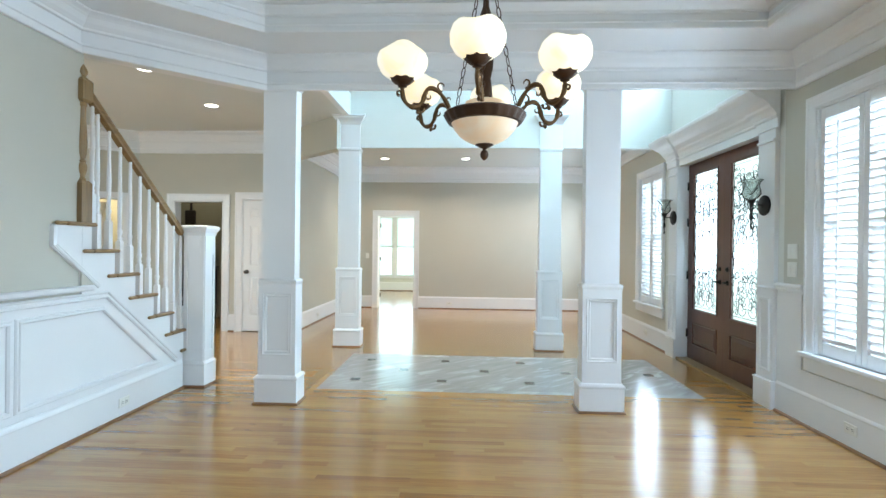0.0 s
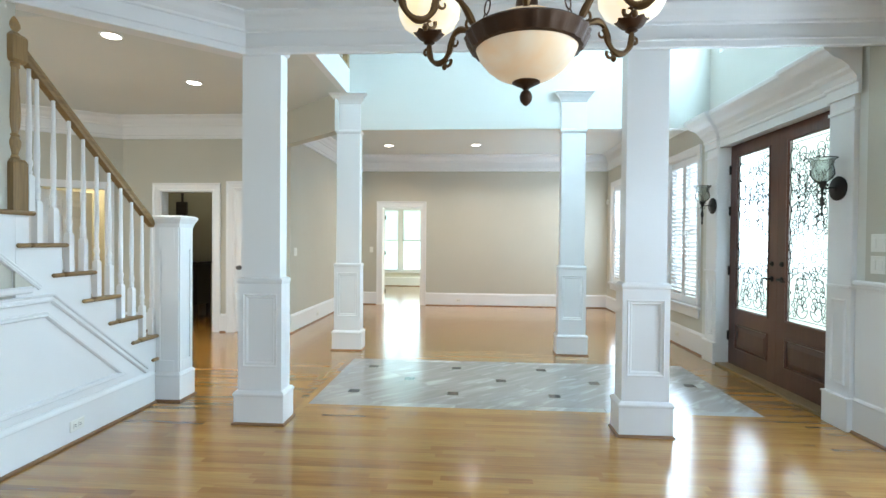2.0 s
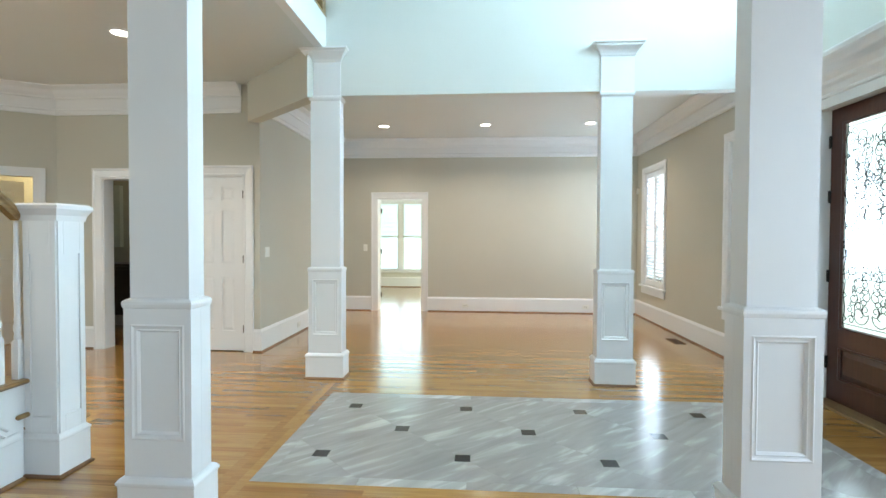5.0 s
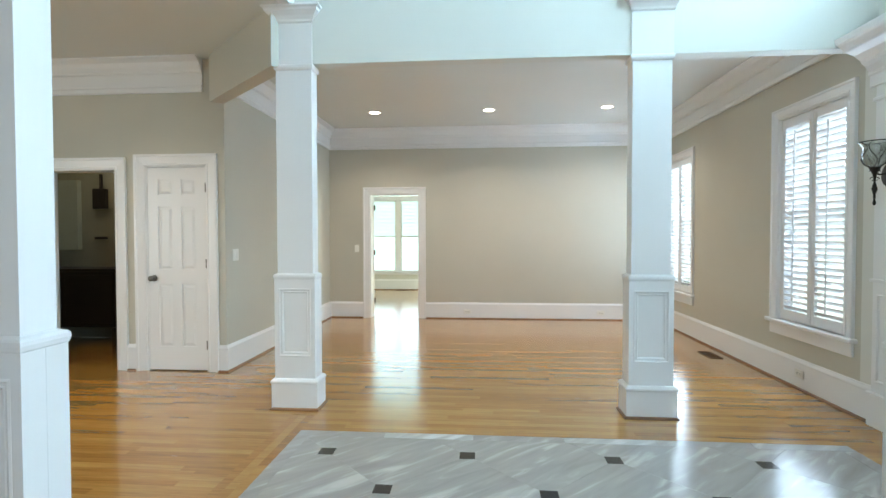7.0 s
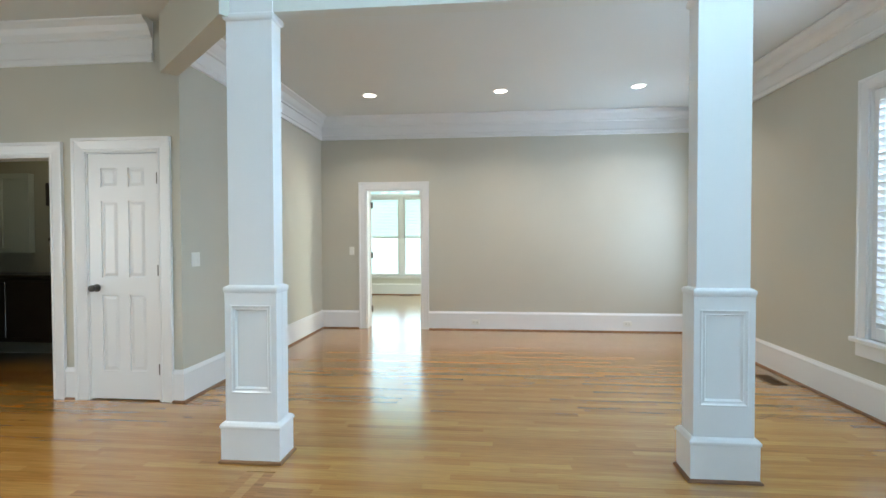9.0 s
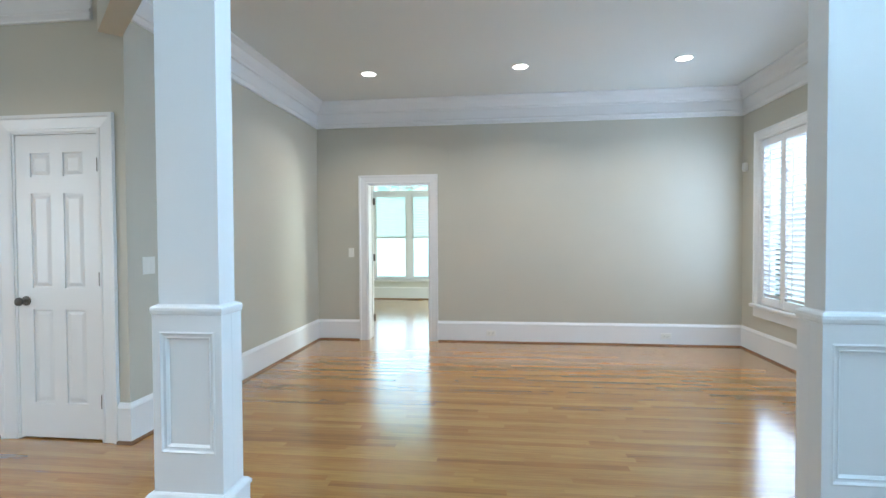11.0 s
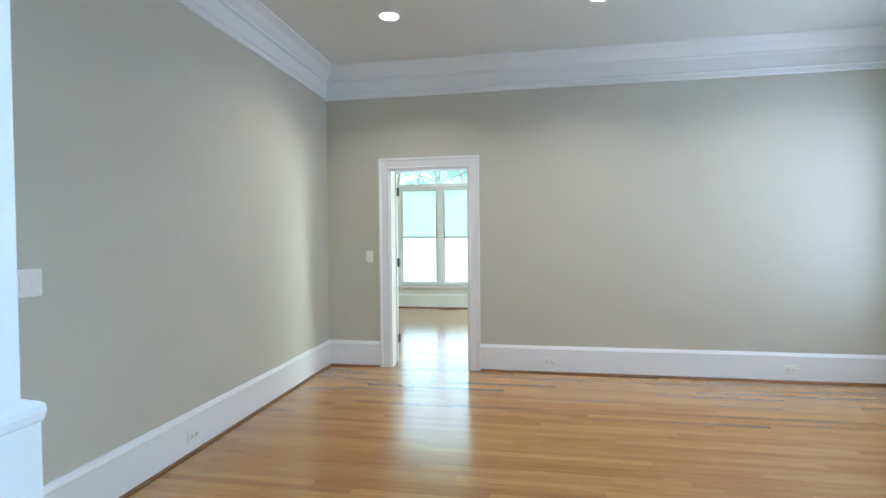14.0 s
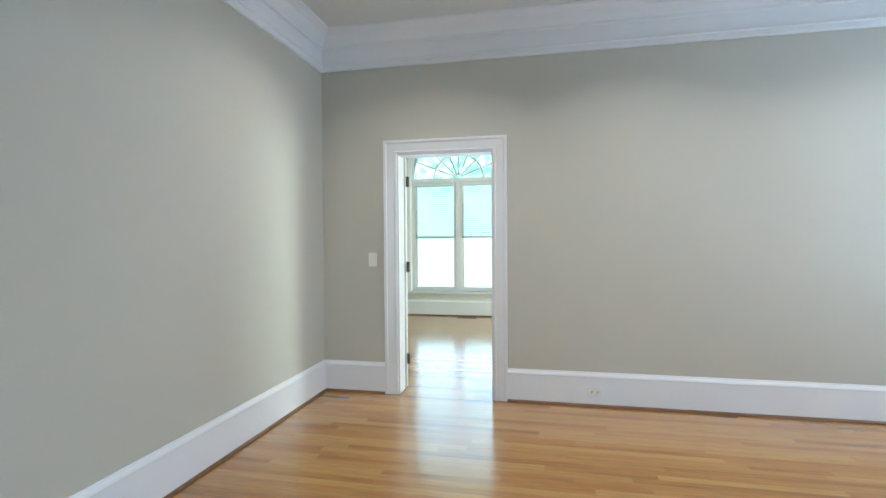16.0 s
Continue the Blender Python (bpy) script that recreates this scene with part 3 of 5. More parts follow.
def column(name, x, y, tall):
    """A boxed white column: plinth, panelled pedestal, cap, shaft, and for the inner pair a capital block."""
    col = thing(name, "white panelled box column with a plinth" + (" and crown capital" if tall else " under the white beam"), "column", "columns round the entry", (x, y, 0))

    def prof(rows):
        return [(0.160 + d, 0.083 + d, z) for d, z in rows]
    bm = bmesh.new()
    rects(bm, prof([(0.018, 0.0), (0.018, 0.200), (0.024, 0.206), (0.024, 0.218), (0.014, 0.232), (0.006, 0.238)]))
    part("plinth", bm, WHITE, col)
    bm = bmesh.new()
    a, b = 0.178, 0.101
    moulding(bm, [(-a, -b), (-a, b), (a, b), (a, -b)], [(0.0, 0.0), (0.013, 0.0), (0.013, 0.008), (0.008, 0.015), (0.0, 0.018)], closed=True)
    part("shoe", bm, SHOE, col, "thin stained oak shoe moulding")
    cx, cy, fx, fy, s, zb, zt = 0.143, 0.064, 0.157, 0.080, 0.032, 0.405, 0.925
    bm = bmesh.new()
    box(bm, -fx + s + 0.0004, fx - s - 0.0004, -cy, cy, 0.235, 1.0)
    for rz in (0, 180):
        m = pose(0, 0, 0, 0, 0, rz)
        box(bm, -fx, -fx + s, -fy, -0.0004, 0.236, 0.995, m=m)
        box(bm, fx - s, fx, -fy, -0.0004, 0.236, 0.995, m=m)
        box(bm, -fx + s, fx - s, -fy, -cy - 0.0004, 0.236, zb, m=m)
        box(bm, -fx + s, fx - s, -fy, -cy - 0.0004, zt, 0.995, m=m)
    part("pedestal", bm, WHITE, col)
    bm = bmesh.new()
    for rz, w, c in ((0, fx, cy), (180, fx, cy)):
        m = pose(0, 0, 0, 0, 0, rz)
        lx = w - s

        def t3(u, v, d, m=m, c=c):
            return m @ Vector((u, -c - d, v))
        moulding(bm, [(-lx, zb), (-lx, zt), (lx, zt), (lx, zb)], [(0, 0), (0, 0.017), (-0.006, 0.020), (-0.013, 0.012), (-0.022, 0.010), (-0.026, 0.013), (-0.034, 0.005), (-0.036, 0)], closed=True, to3d=t3)
    part("panel_moulding", bm, WHITE, col)
    bm = bmesh.new()
    rects(bm, prof([(-0.003, 0.9952), (0.0, 1.000), (0.003, 1.014), (0.002, 1.026), (-0.004, 1.033), (-0.014, 1.037), (-0.019, 1.040)]))
    part("cap", bm, WHITE, col)
    bm = bmesh.new()
    sh = [(-0.022, 1.025), (-0.022, 2.60 if tall else 2.693)]
    rects(bm, prof(sh))
    part("shaft", bm, WHITE, col)
    bm = bmesh.new()
    if tall:
        rects(bm, prof([(-0.024, 2.575), (-0.012, 2.585), (-0.008, 2.597), (-0.008, 2.612), (-0.013, 2.622)]))
        part("necking", bm, WHITE, col)
        bm = bmesh.new()
        rects(bm, prof([(-0.014, 2.621), (-0.014, 2.925), (-0.006, 2.935), (-0.002, 2.95), (0.012, 2.975), (0.034, 3.0), (0.042, 3.006), (0.046, 3.022), (0.060, 3.03), (0.060, 3.046), (0.0, 3.05)]))
        part("capital", bm, WHITE, col)
    else:
        rects(bm, prof([(-0.024, 2.617), (-0.014, 2.631), (-0.008, 2.646), (-0.008, 2.671), (-0.002, 2.681), (-0.002, 2.690)]))
        part("necking", bm, WHITE, col)
    return col


for k, (x, y) in COLS.items():
    column("column", x, y, k in "CD")

# ---- windows with plantation shutters ----
LOUVRE = bmesh.new()
box(LOUVRE, -0.029, 0.029, -0.19, 0.19, -0.0045, 0.0045, bevel=0.003)
LOUVRE_ME = bpy.data.meshes.new("slat")
LOUVRE.to_mesh(LOUVRE_ME)
LOUVRE.free()
LOUVRE_ME.materials.append(WHITE)


def shutter_window(name, y0, y1):
    z0, z1 = WZ
    cas = casing("window_casing", "y", XR, -1, y0, y1, z0, z1, w=0.09, label="white moulded window casing", depth=0.10)
    bm = bmesh.new()
    box(bm, XR - 0.055, XR + 0.10, y0 - 0.12, y1 + 0.12, z0 - 0.035, z0, bevel=0.006)
    box(bm, XR - 0.022, XR - 0.001, y0 - 0.09, y1 + 0.09, z0 - 0.14, z0 - 0.036, bevel=0.004)
    part("window_sill", bm, WHITE, cas)
    win = structure(new(name), "white double-hung window behind the shutters", "window")
    bm = bmesh.new()
    xg = XR + 0.12
    for a, b, c, d in ((y0, y0 + 0.05, z0, z1), (y1 - 0.05, y1, z0, z1), (y0, y1, z0, z0 + 0.06), (y0, y1, z1 - 0.05, z1), (y0, y1, 1.45, 1.50)):
        box(bm, xg - 0.02, xg + 0.02, a + 0.0005, b - 0.0005, c + 0.0005, d - 0.0005)
    part("window_frame", bm, WHITE, win)
    for c, d in ((z0 + 0.06, 1.45), (1.50, z1 - 0.05)):
        pane = part("pane", boxbm(xg - 0.003, xg + 0.003, y0 + 0.05, y1 - 0.05, c, d), PANE, win)
        pane.visible_shadow = False
    mid = (y0 + y1) / 2
    for k, (a, b) in enumerate(((y0 + 0.014, mid - 0.002), (mid + 0.002, y1 - 0.014))):
        sh = thing("window_shutter", "white wooden plantation shutter with open slats in the window", "shutter", "window shutters", (XR + 0.03, (a + b) / 2, 0))
        hw = (b - a) / 2
        bm = bmesh.new()
        for u0, u1, v0, v1 in ((-hw, -hw + 0.045, z0 + 0.001, z1 - 0.013), (hw - 0.045, hw, z0 + 0.001, z1 - 0.013), (-hw + 0.045, hw - 0.045, z0 + 0.001, z0 + 0.09), (-hw + 0.045, hw - 0.045, z1 - 0.095, z1 - 0.013)):
            box(bm, -0.014, 0.014, u0, u1, v0, v1, bevel=0.002)
        part("shutter_frame", bm, WHITE, sh)
        n = 31
        for i in range(n):
            z = z0 + 0.115 + (z1 - z0 - 0.235) * i / (n - 1)
            sl = share("slat", LOUVRE_ME, sh, pose(0, 0, z, 0, 39 + 3 * math.sin(i * 2.3 + k), 0))
            sl.scale = (1, (hw - 0.046) / 0.19, 1)
        bm = bmesh.new()
        box(bm, -0.040, -0.032, -0.006, 0.006, z0 + 0.13, z1 - 0.14, bevel=0.002)
        part("tilt_rod", bm, WHITE, sh)
        for z in (z0 + 0.25, z1 - 0.28):
            part("hinge", boxbm(-0.022, -0.014, (-hw if k == 0 else hw - 0.012), (-hw + 0.012 if k == 0 else hw), z - 0.03, z + 0.03), PLATE, sh)


for i, (a, b) in enumerate(WINS):
    shutter_window("window_%d" % (i + 1), a, b)

# ---- entry: pilasters, cornice, double door ----
for y in (5.03, 6.985):
    p = structure(new("pilaster"), "white panelled pilaster beside the front door", "pilaster")
    part("pilaster_shaft", boxbm(2.695, 2.7295, y - 0.115, y + 0.115, 0, 2.36), WHITE, p)
    for nm, d, z0, z1 in (("pilaster_base", 0.024, 0.0, 0.222), ("pilaster_base_cap", 0.032, 0.222, 0.236), ("pilaster_band", 0.020, 1.0, 1.022), ("pilaster_neck", 0.018, 2.24, 2.265)):
        part(nm, boxbm(2.695 - d, 2.729, y - 0.115 - d * 0.5, y + 0.115 + d * 0.5, z0, z1, bevel=0.004), WHITE, p)
    bm = bmesh.new()

    def tp(u, v, d):
        return (2.695 - d, u, v)
    moulding(bm, [(y - 0.072, 0.31), (y - 0.072, 0.92), (y + 0.072, 0.92), (y + 0.072, 0.31)], [(0, 0), (0, 0.006), (-0.009, 0.012), (-0.018, 0.004), (-0.018, 0)], closed=True, to3d=tp)
    part("panel_moulding", bm, WHITE, p)
CORN = [(0, 2.345), (0.022, 2.345), (0.022, 2.42), (0.035, 2.43), (0.035, 2.445), (0.03, 2.45), (0.055, 2.49), (0.08, 2.51), (0.088, 2.53), (0.13, 2.565), (0.185, 2.59), (0.20, 2.60), (0.232, 2.63), (0.25, 2.64), (0.258, 2.665), (0.258, 2.678), (0, 2.70)]
run("cornice", [(2.70, 4.862), (2.70, 5.15), (2.735, 5.15), (2.735, 6.87), (2.70, 6.87), (2.70, 7.138)], CORN, WHITE, "deep white cornice over the front door", "cornice")
structure(part("head_casing", boxbm(2.74, 2.81, 5.146, 6.87, 2.35, 2.66), WHITE), "white head board over the front door", "trim")

# ---- double front door ----
fd = structure(new("door_1"), "closed double front door of dark mahogany with leaded glass", "front door")
part("threshold", boxbm(2.70, 2.90, 5.151, 6.869, 0.001, 0.022, bevel=0.004), OAKTRIM, fd)
bm = bmesh.new()
for y0, y1 in ((5.1505, 5.163), (6.857, 6.8695)):
    box(bm, 2.700, 2.895, y0, y1, 0.0225, 2.372)
box(bm, 2.736, 2.895, 5.1635, 6.8565, 2.357, 2.374)
part("door_jamb", bm, WHITE, fd, "white door jamb")
for side, (y0, y1) in enumerate(((5.165, 6.009), (6.011, 6.855))):
    leaf = part("door_leaf", boxbm(2.836, 2.876, y0, y0 + 0.125, 0.025, 2.355), MAHOG, fd)
    s0, s1 = y0 + 0.125, y1 - 0.125
    bm = bmesh.new()
    box(bm, 2.836, 2.876, s1, y1, 0.025, 2.355)
    for z0, z1 in ((0.025, 0.20), (0.47, 0.61), (2.235, 2.355)):
        box(bm, 2.836, 2.876, s0, s1, z0, z1)
    box(bm, 2.845, 2.868, s0, s1, 0.20, 0.47)
    part("rails", bm, MAHOG, leaf)
    bm = bmesh.new()
    ym, zm = (s0 + s1) / 2, 0.335
    lo = [bm.verts.new((2.845, ym + u * (s1 - s0 - 0.04) / 2, zm + v * 0.115)) for u, v in ((-1, -1), (1, -1), (1, 1), (-1, 1))]
    hi = [bm.verts.new((2.832, ym + u * (s1 - s0 - 0.13) / 2, zm + v * 0.07)) for u, v in ((-1, -1), (1, -1), (1, 1), (-1, 1))]
    bm.faces.new(hi)
    for k in range(4):
        bm.faces.new((lo[k], lo[(k + 1) % 4], hi[(k + 1) % 4], hi[k]))
    part("raised_panel", bm, MAHOG, leaf)
    bm = bmesh.new()

    def td(u, v, d):
        return (2.836 - d, u, v)
    for a, b in ((0.61, 2.235), (0.20, 0.47)):
        moulding(bm, [(s0, a), (s0, b), (s1, b), (s1, a)], [(0, 0), (-0.0, 0.004), (-0.012, 0.009), (-0.02, -0.004), (-0.02, -0.009), (0, -0.009)], closed=True, to3d=td)
    part("glazing_bead", bm, MAHOG, leaf)
    pane = part("glass_pane", boxbm(2.852, 2.858, s0, s1, 0.61, 2.235), LEADED, leaf, "frosted leaded glass pane")
    pane.visible_shadow = False
    # scrolled leading
    bm = bmesh.new()
    rnd = random.Random(5)
    w = (s1 - s0) / 2 - 0.02
    def scroll(cu, cv, r, turns, start, flip, n=22):
        pts = []
        for k in range(n):
            f = k / (n - 1)
            a = start + turns * 2 * math.pi * f
            rr = r * (1 - 0.75 * f)
            pts.append((2.850, ym + flip * (cu + rr * math.cos(a)), cv + rr * math.sin(a)))
        tube(bm, pts, 0.0038, 4)
    for flip in (-1, 1):
        for v0 in (0.65, 1.36, 2.19):
            top = -1 if v0 > 2 else 1
            for cu, dv, r, st in ((0.10, 0.10, 0.085, 3.1), (0.05, 0.24, 0.06, 0.2), (0.17, 0.22, 0.05, 1.4), (0.11, 0.33, 0.07, 4.2), (0.035, 0.40, 0.05, 2.2), (0.19, 0.05, 0.035, 0.4), (0.18, 0.42, 0.045, 5.2), (0.12, 0.16, 0.04, 5.5), (0.06, 0.33, 0.035, 0.9), (0.16, 0.30, 0.03, 2.9), (0.05, 0.14, 0.045, 3.9), (0.21, 0.13, 0.03, 1.0)):
                scroll(min(cu, w - r * 0.6), v0 + top * dv, r, 1.2, st * top, flip)
                scroll(min(cu * 0.8 + 0.02, w - r * 0.6), v0 + top * (dv + 0.05), r * 0.7, 0.9, st + 2.5, flip)
        for k in range(15):
            v = 1.02 + k * 0.066
            scroll(w - 0.03 - 0.05 * (k % 2), v, 0.045 + 0.015 * rnd.random(), 0.9, rnd.random() * 6, flip, 14)
            scroll(0.055 + 0.05 * (k % 2), v + 0.03, 0.042 + 0.015 * rnd.random(), 0.9, rnd.random() * 6, flip, 14)
        edge = []
        for k in range(44):
            v = 0.63 + 1.585 * k / 43
            edge.append((2.850, ym + flip * (w - 0.012 + 0.010 * math.sin(k * 1.15)), v))
        tube(bm, edge, 0.0045, 4)
        for k in range(9):
            v = 0.70 + k * 0.18
            tube(bm, [(2.850, ym + flip * (w - 0.01), v - 0.02), (2.849, ym + flip * (w - 0.04), v), (2.850, ym + flip * (w - 0.01), v + 0.03)], [0.002, 0.006, 0.002], 4)
    for v in (0.66, 2.19):
        tube(bm, [(2.85, ym - w, v), (2.85, ym + w, v)], 0.003, 4)
    part("leading", bm, IRON, leaf, "scrolled black leading in the glass")
    hy = y1 if side else y0
    for z in (2.10, 1.66, 1.02, 0.32):
        part("hinge", boxbm(2.818, 2.837, hy - 0.014, hy + 0.014, z - 0.05, z + 0.05, bevel=0.004), IRON, leaf, "black iron hinge")
    ky = 6.01 + (0.075 if side else -0.075)
    bm = bmesh.new()
    lathe(bm, [(0.0, 0), (0.027, 0), (0.027, 0.006), (0.018, 0.012), (0.012, 0.014), (0.012, 0.045), (0, 0.046)], pose(2.836, ky, 0.985, 0, -90, 0), 14)
    d = 1 if side else -1
    tube(bm, [(2.795, ky, 0.985), (2.790, ky + d * 0.03, 0.99), (2.792, ky + d * 0.07, 0.983), (2.796, ky + d * 0.105, 0.975)], [0.009, 0.011, 0.009, 0.006], 8)
    part("door_handle", bm, IRON, leaf, "dark bronze lever handle", smooth=True)
    bm = bmesh.new()
    lathe(bm, [(0.0, 0), (0.025, 0), (0.023, 0.010), (0.012, 0.013), (0.012, 0.02), (0, 0.022)], pose(2.836, ky, 1.125, 0, -90, 0), 14)
    part("deadbolt", bm, IRON, leaf, "dark bronze deadbolt plate", smooth=True)

# transom window over the door
tr = structure(new("window_transom"), "white framed upper window over the entry", "window")
bm = bmesh.new()
for y0, y1, z0, z1 in ((5.1, 5.16, 3.386, 5.1), (6.88, 6.94, 3.386, 5.1), (5.16, 6.88, 3.386, 3.45), (5.16, 6.88, 5.04, 5.1), (5.99, 6.05, 3.45, 5.04)):
    box(bm, 2.80, 2.86, y0 + 0.0005, y1 - 0.0005, z0 + 0.0005, z1 - 0.0005)
part("window_frame", bm, WHITE, tr)
pane = part("pane", boxbm(2.825, 2.831, 5.16, 6.88, 3.45, 5.04), PANE, tr)
pane.visible_shadow = False


# ---- six panel doors ----
def panel_door(name, width, height, label):
    """Door standing at its hinge corner, leaf along +x, faces towards -y and +y."""
    d = structure(new(name), label, "door")
    t = 0.017
    bm = bmesh.new()
    st, mu = 0.105, 0.09
    cols = ((st, width / 2 - mu / 2), (width / 2 + mu / 2, width - st))
    rows = ((0.24, 0.86), (1.00, 1.62), (1.73, height - 0.115))
    xs = [0.0, cols[0][0], cols[0][1], cols[1][0], cols[1][1], width]
    zs = [0.012, rows[0][0], rows[0][1], rows[1][0], rows[1][1], rows[2][0], rows[2][1], height]
    for i in range(5):
        for j in range(7):
            if i in (1, 3) and j in (1, 3, 5):
                x0, x1, z0, z1 = xs[i], xs[i + 1], zs[j], zs[j + 1]
                box(bm, x0, x1, -t + 0.010, t - 0.010, z0, z1)
                for sg in (-1, 1):
                    q = [bm.verts.new((x, sg * (t - 0.0095), z)) for x, z in ((x0 + 0.012, z0 + 0.012), (x1 - 0.012, z0 + 0.012), (x1 - 0.012, z1 - 0.012), (x0 + 0.012, z1 - 0.012))]
                    r = [bm.verts.new((x, sg * (t - 0.002), z)) for x, z in ((x0 + 0.036, z0 + 0.036), (x1 - 0.036, z0 + 0.036), (x1 - 0.036, z1 - 0.036), (x0 + 0.036, z1 - 0.036))]
                    bm.faces.new(r)
                    for k in range(4):
                        bm.faces.new((q[k], q[(k + 1) % 4], r[(k + 1) % 4], r[k]))
            else:
                if i in (1, 3):
                    box(bm, xs[i], xs[i + 1], -t, t, zs[j], zs[j + 1])
        if i in (0, 2, 4):
            box(bm, xs[i], xs[i + 1], -t, t, zs[0], zs[-1])
    part("door_leaf", bm, WHITE, d)
    return d


cl = panel_door("door_2", 0.594, 2.0, "closed white six-panel closet door")
cl.matrix_basis = pose(-3.282, YH + 0.021, 0)
bm = bmesh.new()
lathe(bm, [(0, 0), (0.032, 0), (0.032, 0.006), (0.014, 0.010), (0.011, 0.03), (0.022, 0.04), (0.028, 0.052), (0.026, 0.064), (0.014, 0.071), (0, 0.072)], pose(0.06, -0.017, 0.915, 90, 0, 0), 16)
part("door_knob", bm, PEWTER, cl, "aged nickel door knob", smooth=True)
for z in (1.80, 1.06, 0.26):
    part("hinge", boxbm(0.590, 0.606, -0.028, -0.016, z - 0.045, z + 0.045, bevel=0.003), PEWTER, cl, "aged nickel hinge")
nd = panel_door("door_3", 0.72, 2.0, "white six-panel door swung open into the sunny room")
nd.matrix_basis = pose(-1.80, YF + 0.19, 0, 0, 0, 172)
for z in (1.80, 1.06, 0.26):
    part("hinge", boxbm(-0.03, -0.004, -0.006, 0.012, z - 0.045, z + 0.045, bevel=0.003), PEWTER, nd, "aged nickel hinge")
ld = panel_door("door_4", 0.76, 1.98, "white six-panel door standing ajar in the slanting wall")
pq = along(1.0, 0.12)
ld.matrix_basis = pose(pq[0], pq[1], 0, 0, 0, 75)


# ---- wall plates, sensor, vents ----
def plate(name, label, cat, m, w, h, rockers, horizontal=False):
    p = thing(name, label, cat)
    p.matrix_basis = m
    part("plate", boxbm(-w / 2, w / 2, -0.006, 0.0, -h / 2, h / 2, bevel=0.002), PLATE, p)
    for dx, dz, rw, rh in rockers:
        if cat == "outlet":
            for f in (-1, 1):
                part("slot", boxbm(dx - 0.008, dx + 0.008, -0.0106, -0.0101, dz + f * 0.006 - 0.0018, dz + f * 0.006 + 0.0018), PEWTER, p, "dark socket slot")
        part("rocker" if cat == "light switch" else "socket", boxbm(dx - rw / 2, dx + rw / 2, -0.010, -0.0055, dz - rh / 2, dz + rh / 2, bevel=0.0015), PLATE, p)
    return p


SW1, SOCK = [(0, 0, 0.033, 0.066)], [(-0.021, 0, 0.028, 0.034), (0.021, 0, 0.028, 0.034)]
plate("light_switch", "ivory single light switch on the wall beside the far doorway", "light switch", pose(-2.04, YF - 0.0005, 1.13), 0.072, 0.116, SW1)
plate("light_switch", "ivory double light switch on the hall corner wall", "light switch", pose(XL + 0.0005, 8.29, 1.14, 0, 0, 90), 0.118, 0.118, [(-0.028, 0, 0.033, 0.066), (0.028, 0, 0.033, 0.066)])
for z in (1.32, 1.175):
    plate("light_switch", "white double light switch beside the front door", "light switch", pose(XR - 0.0005, 4.73, z, 0, 0, -90), 0.118, 0.118, [(-0.028, 0, 0.033, 0.066), (0.028, 0, 0.033, 0.066)])
for x, y, rz, z in ((-0.24, YF - 0.0205, 0, 0.115), (1.86, YF - 0.0205, 0, 0.115), (XL + 0.0205, 9.27, 90, 0.115), (XR - 0.0205, 4.08, -90, 0.14), (XR - 0.0205, 7.9, -90, 0.14), (XL + 0.0405, 4.30, 90, 0.115)):
    plate("wall_outlet", "white electrical outlet set sideways in the baseboard", "outlet", pose(x, y, z, 0, 0, rz), 0.115, 0.07, SOCK)
sn = thing("motion_sensor", "small white alarm sensor high in the room corner", "alarm sensor", at=(XR - 0.001, YF - 0.10, 2.12))
part("sensor_body", boxbm(-0.045, 0.0, -0.03, 0.03, -0.05, 0.05, bevel=0.008), PLATE, sn)
part("sensor_lens", boxbm(-0.050, -0.0455, -0.018, 0.018, -0.03, 0.005, bevel=0.002), WHITE, sn)


def floor_vent(x, y, rz):
    v = thing("floor_vent", "bronze slotted floor register by the wall", "floor register", "floor registers", (x, y, 0.001), rz)
    bm = bmesh.new()
    for a, b, c, d in ((-0.16, 0.16, -0.07, -0.055), (-0.16, 0.16, 0.055, 0.07), (-0.16, -0.145, -0.055, 0.055), (0.145, 0.16, -0.055, 0.055)):
        box(bm, a, b, c, d, 0.0, 0.005)
    part("vent_frame", bm, VENT, v)
    me = None
    for k in range(14):
        xx = -0.135 + k * 0.0208
        if me is None:
            ob = part("slat", boxbm(-0.004, 0.004, -0.055, 0.055, 0.0, 0.004), VENT, v)
            ob.matrix_basis = pose(xx, 0, 0)
            me = ob.data
        else:
            share("slat", me, v, pose(xx, 0, 0))


floor_vent(2.52, 9.15, 90)
floor_vent(-1.92, 15.58, 0)

# ---- recessed ceiling lights ----
def downlight(x, y, z):
    d = thing("recessed_light", "white recessed ceiling light, switched on", "ceiling light", "recessed lights", (x, y, z))
    bm = bmesh.new()
    n = 28
    prof = [(0.072, 0.0), (0.092, 0.0), (0.090, -0.006), (0.076, -0.008), (0.072, -0.003)]
    rings = [[bm.verts.new((r * math.cos(2 * math.pi * k / n), r * math.sin(2 * math.pi * k / n), zz)) for k in range(n)] for r, zz in prof]
    for a, b in zip(rings, rings[1:] + rings[:1]):
        for k in range(n):
            bm.faces.new((a[k], a[(k + 1) % n], b[(k + 1) % n], b[k]))
    part("trim_ring", bm, WHITE, d, smooth=True)
    bm = bmesh.new()
    lathe(bm, [(0.0, -0.001), (0.0725, -0.001), (0.0725, -0.004), (0.0, -0.006)], seg=28)
    part("lens", bm, LAMP, d)
    spot("lamp", x, y, z - 0.015, P_SPOT)


for x, y in ((-1.50, 10.36), (0.09, 10.34), (1.67, 10.31)):
    downlight(x, y, H)
for x, y in ((-3.035, 5.377), (-3.035, 6.638)):
    downlight(x, y, H - 0.02)

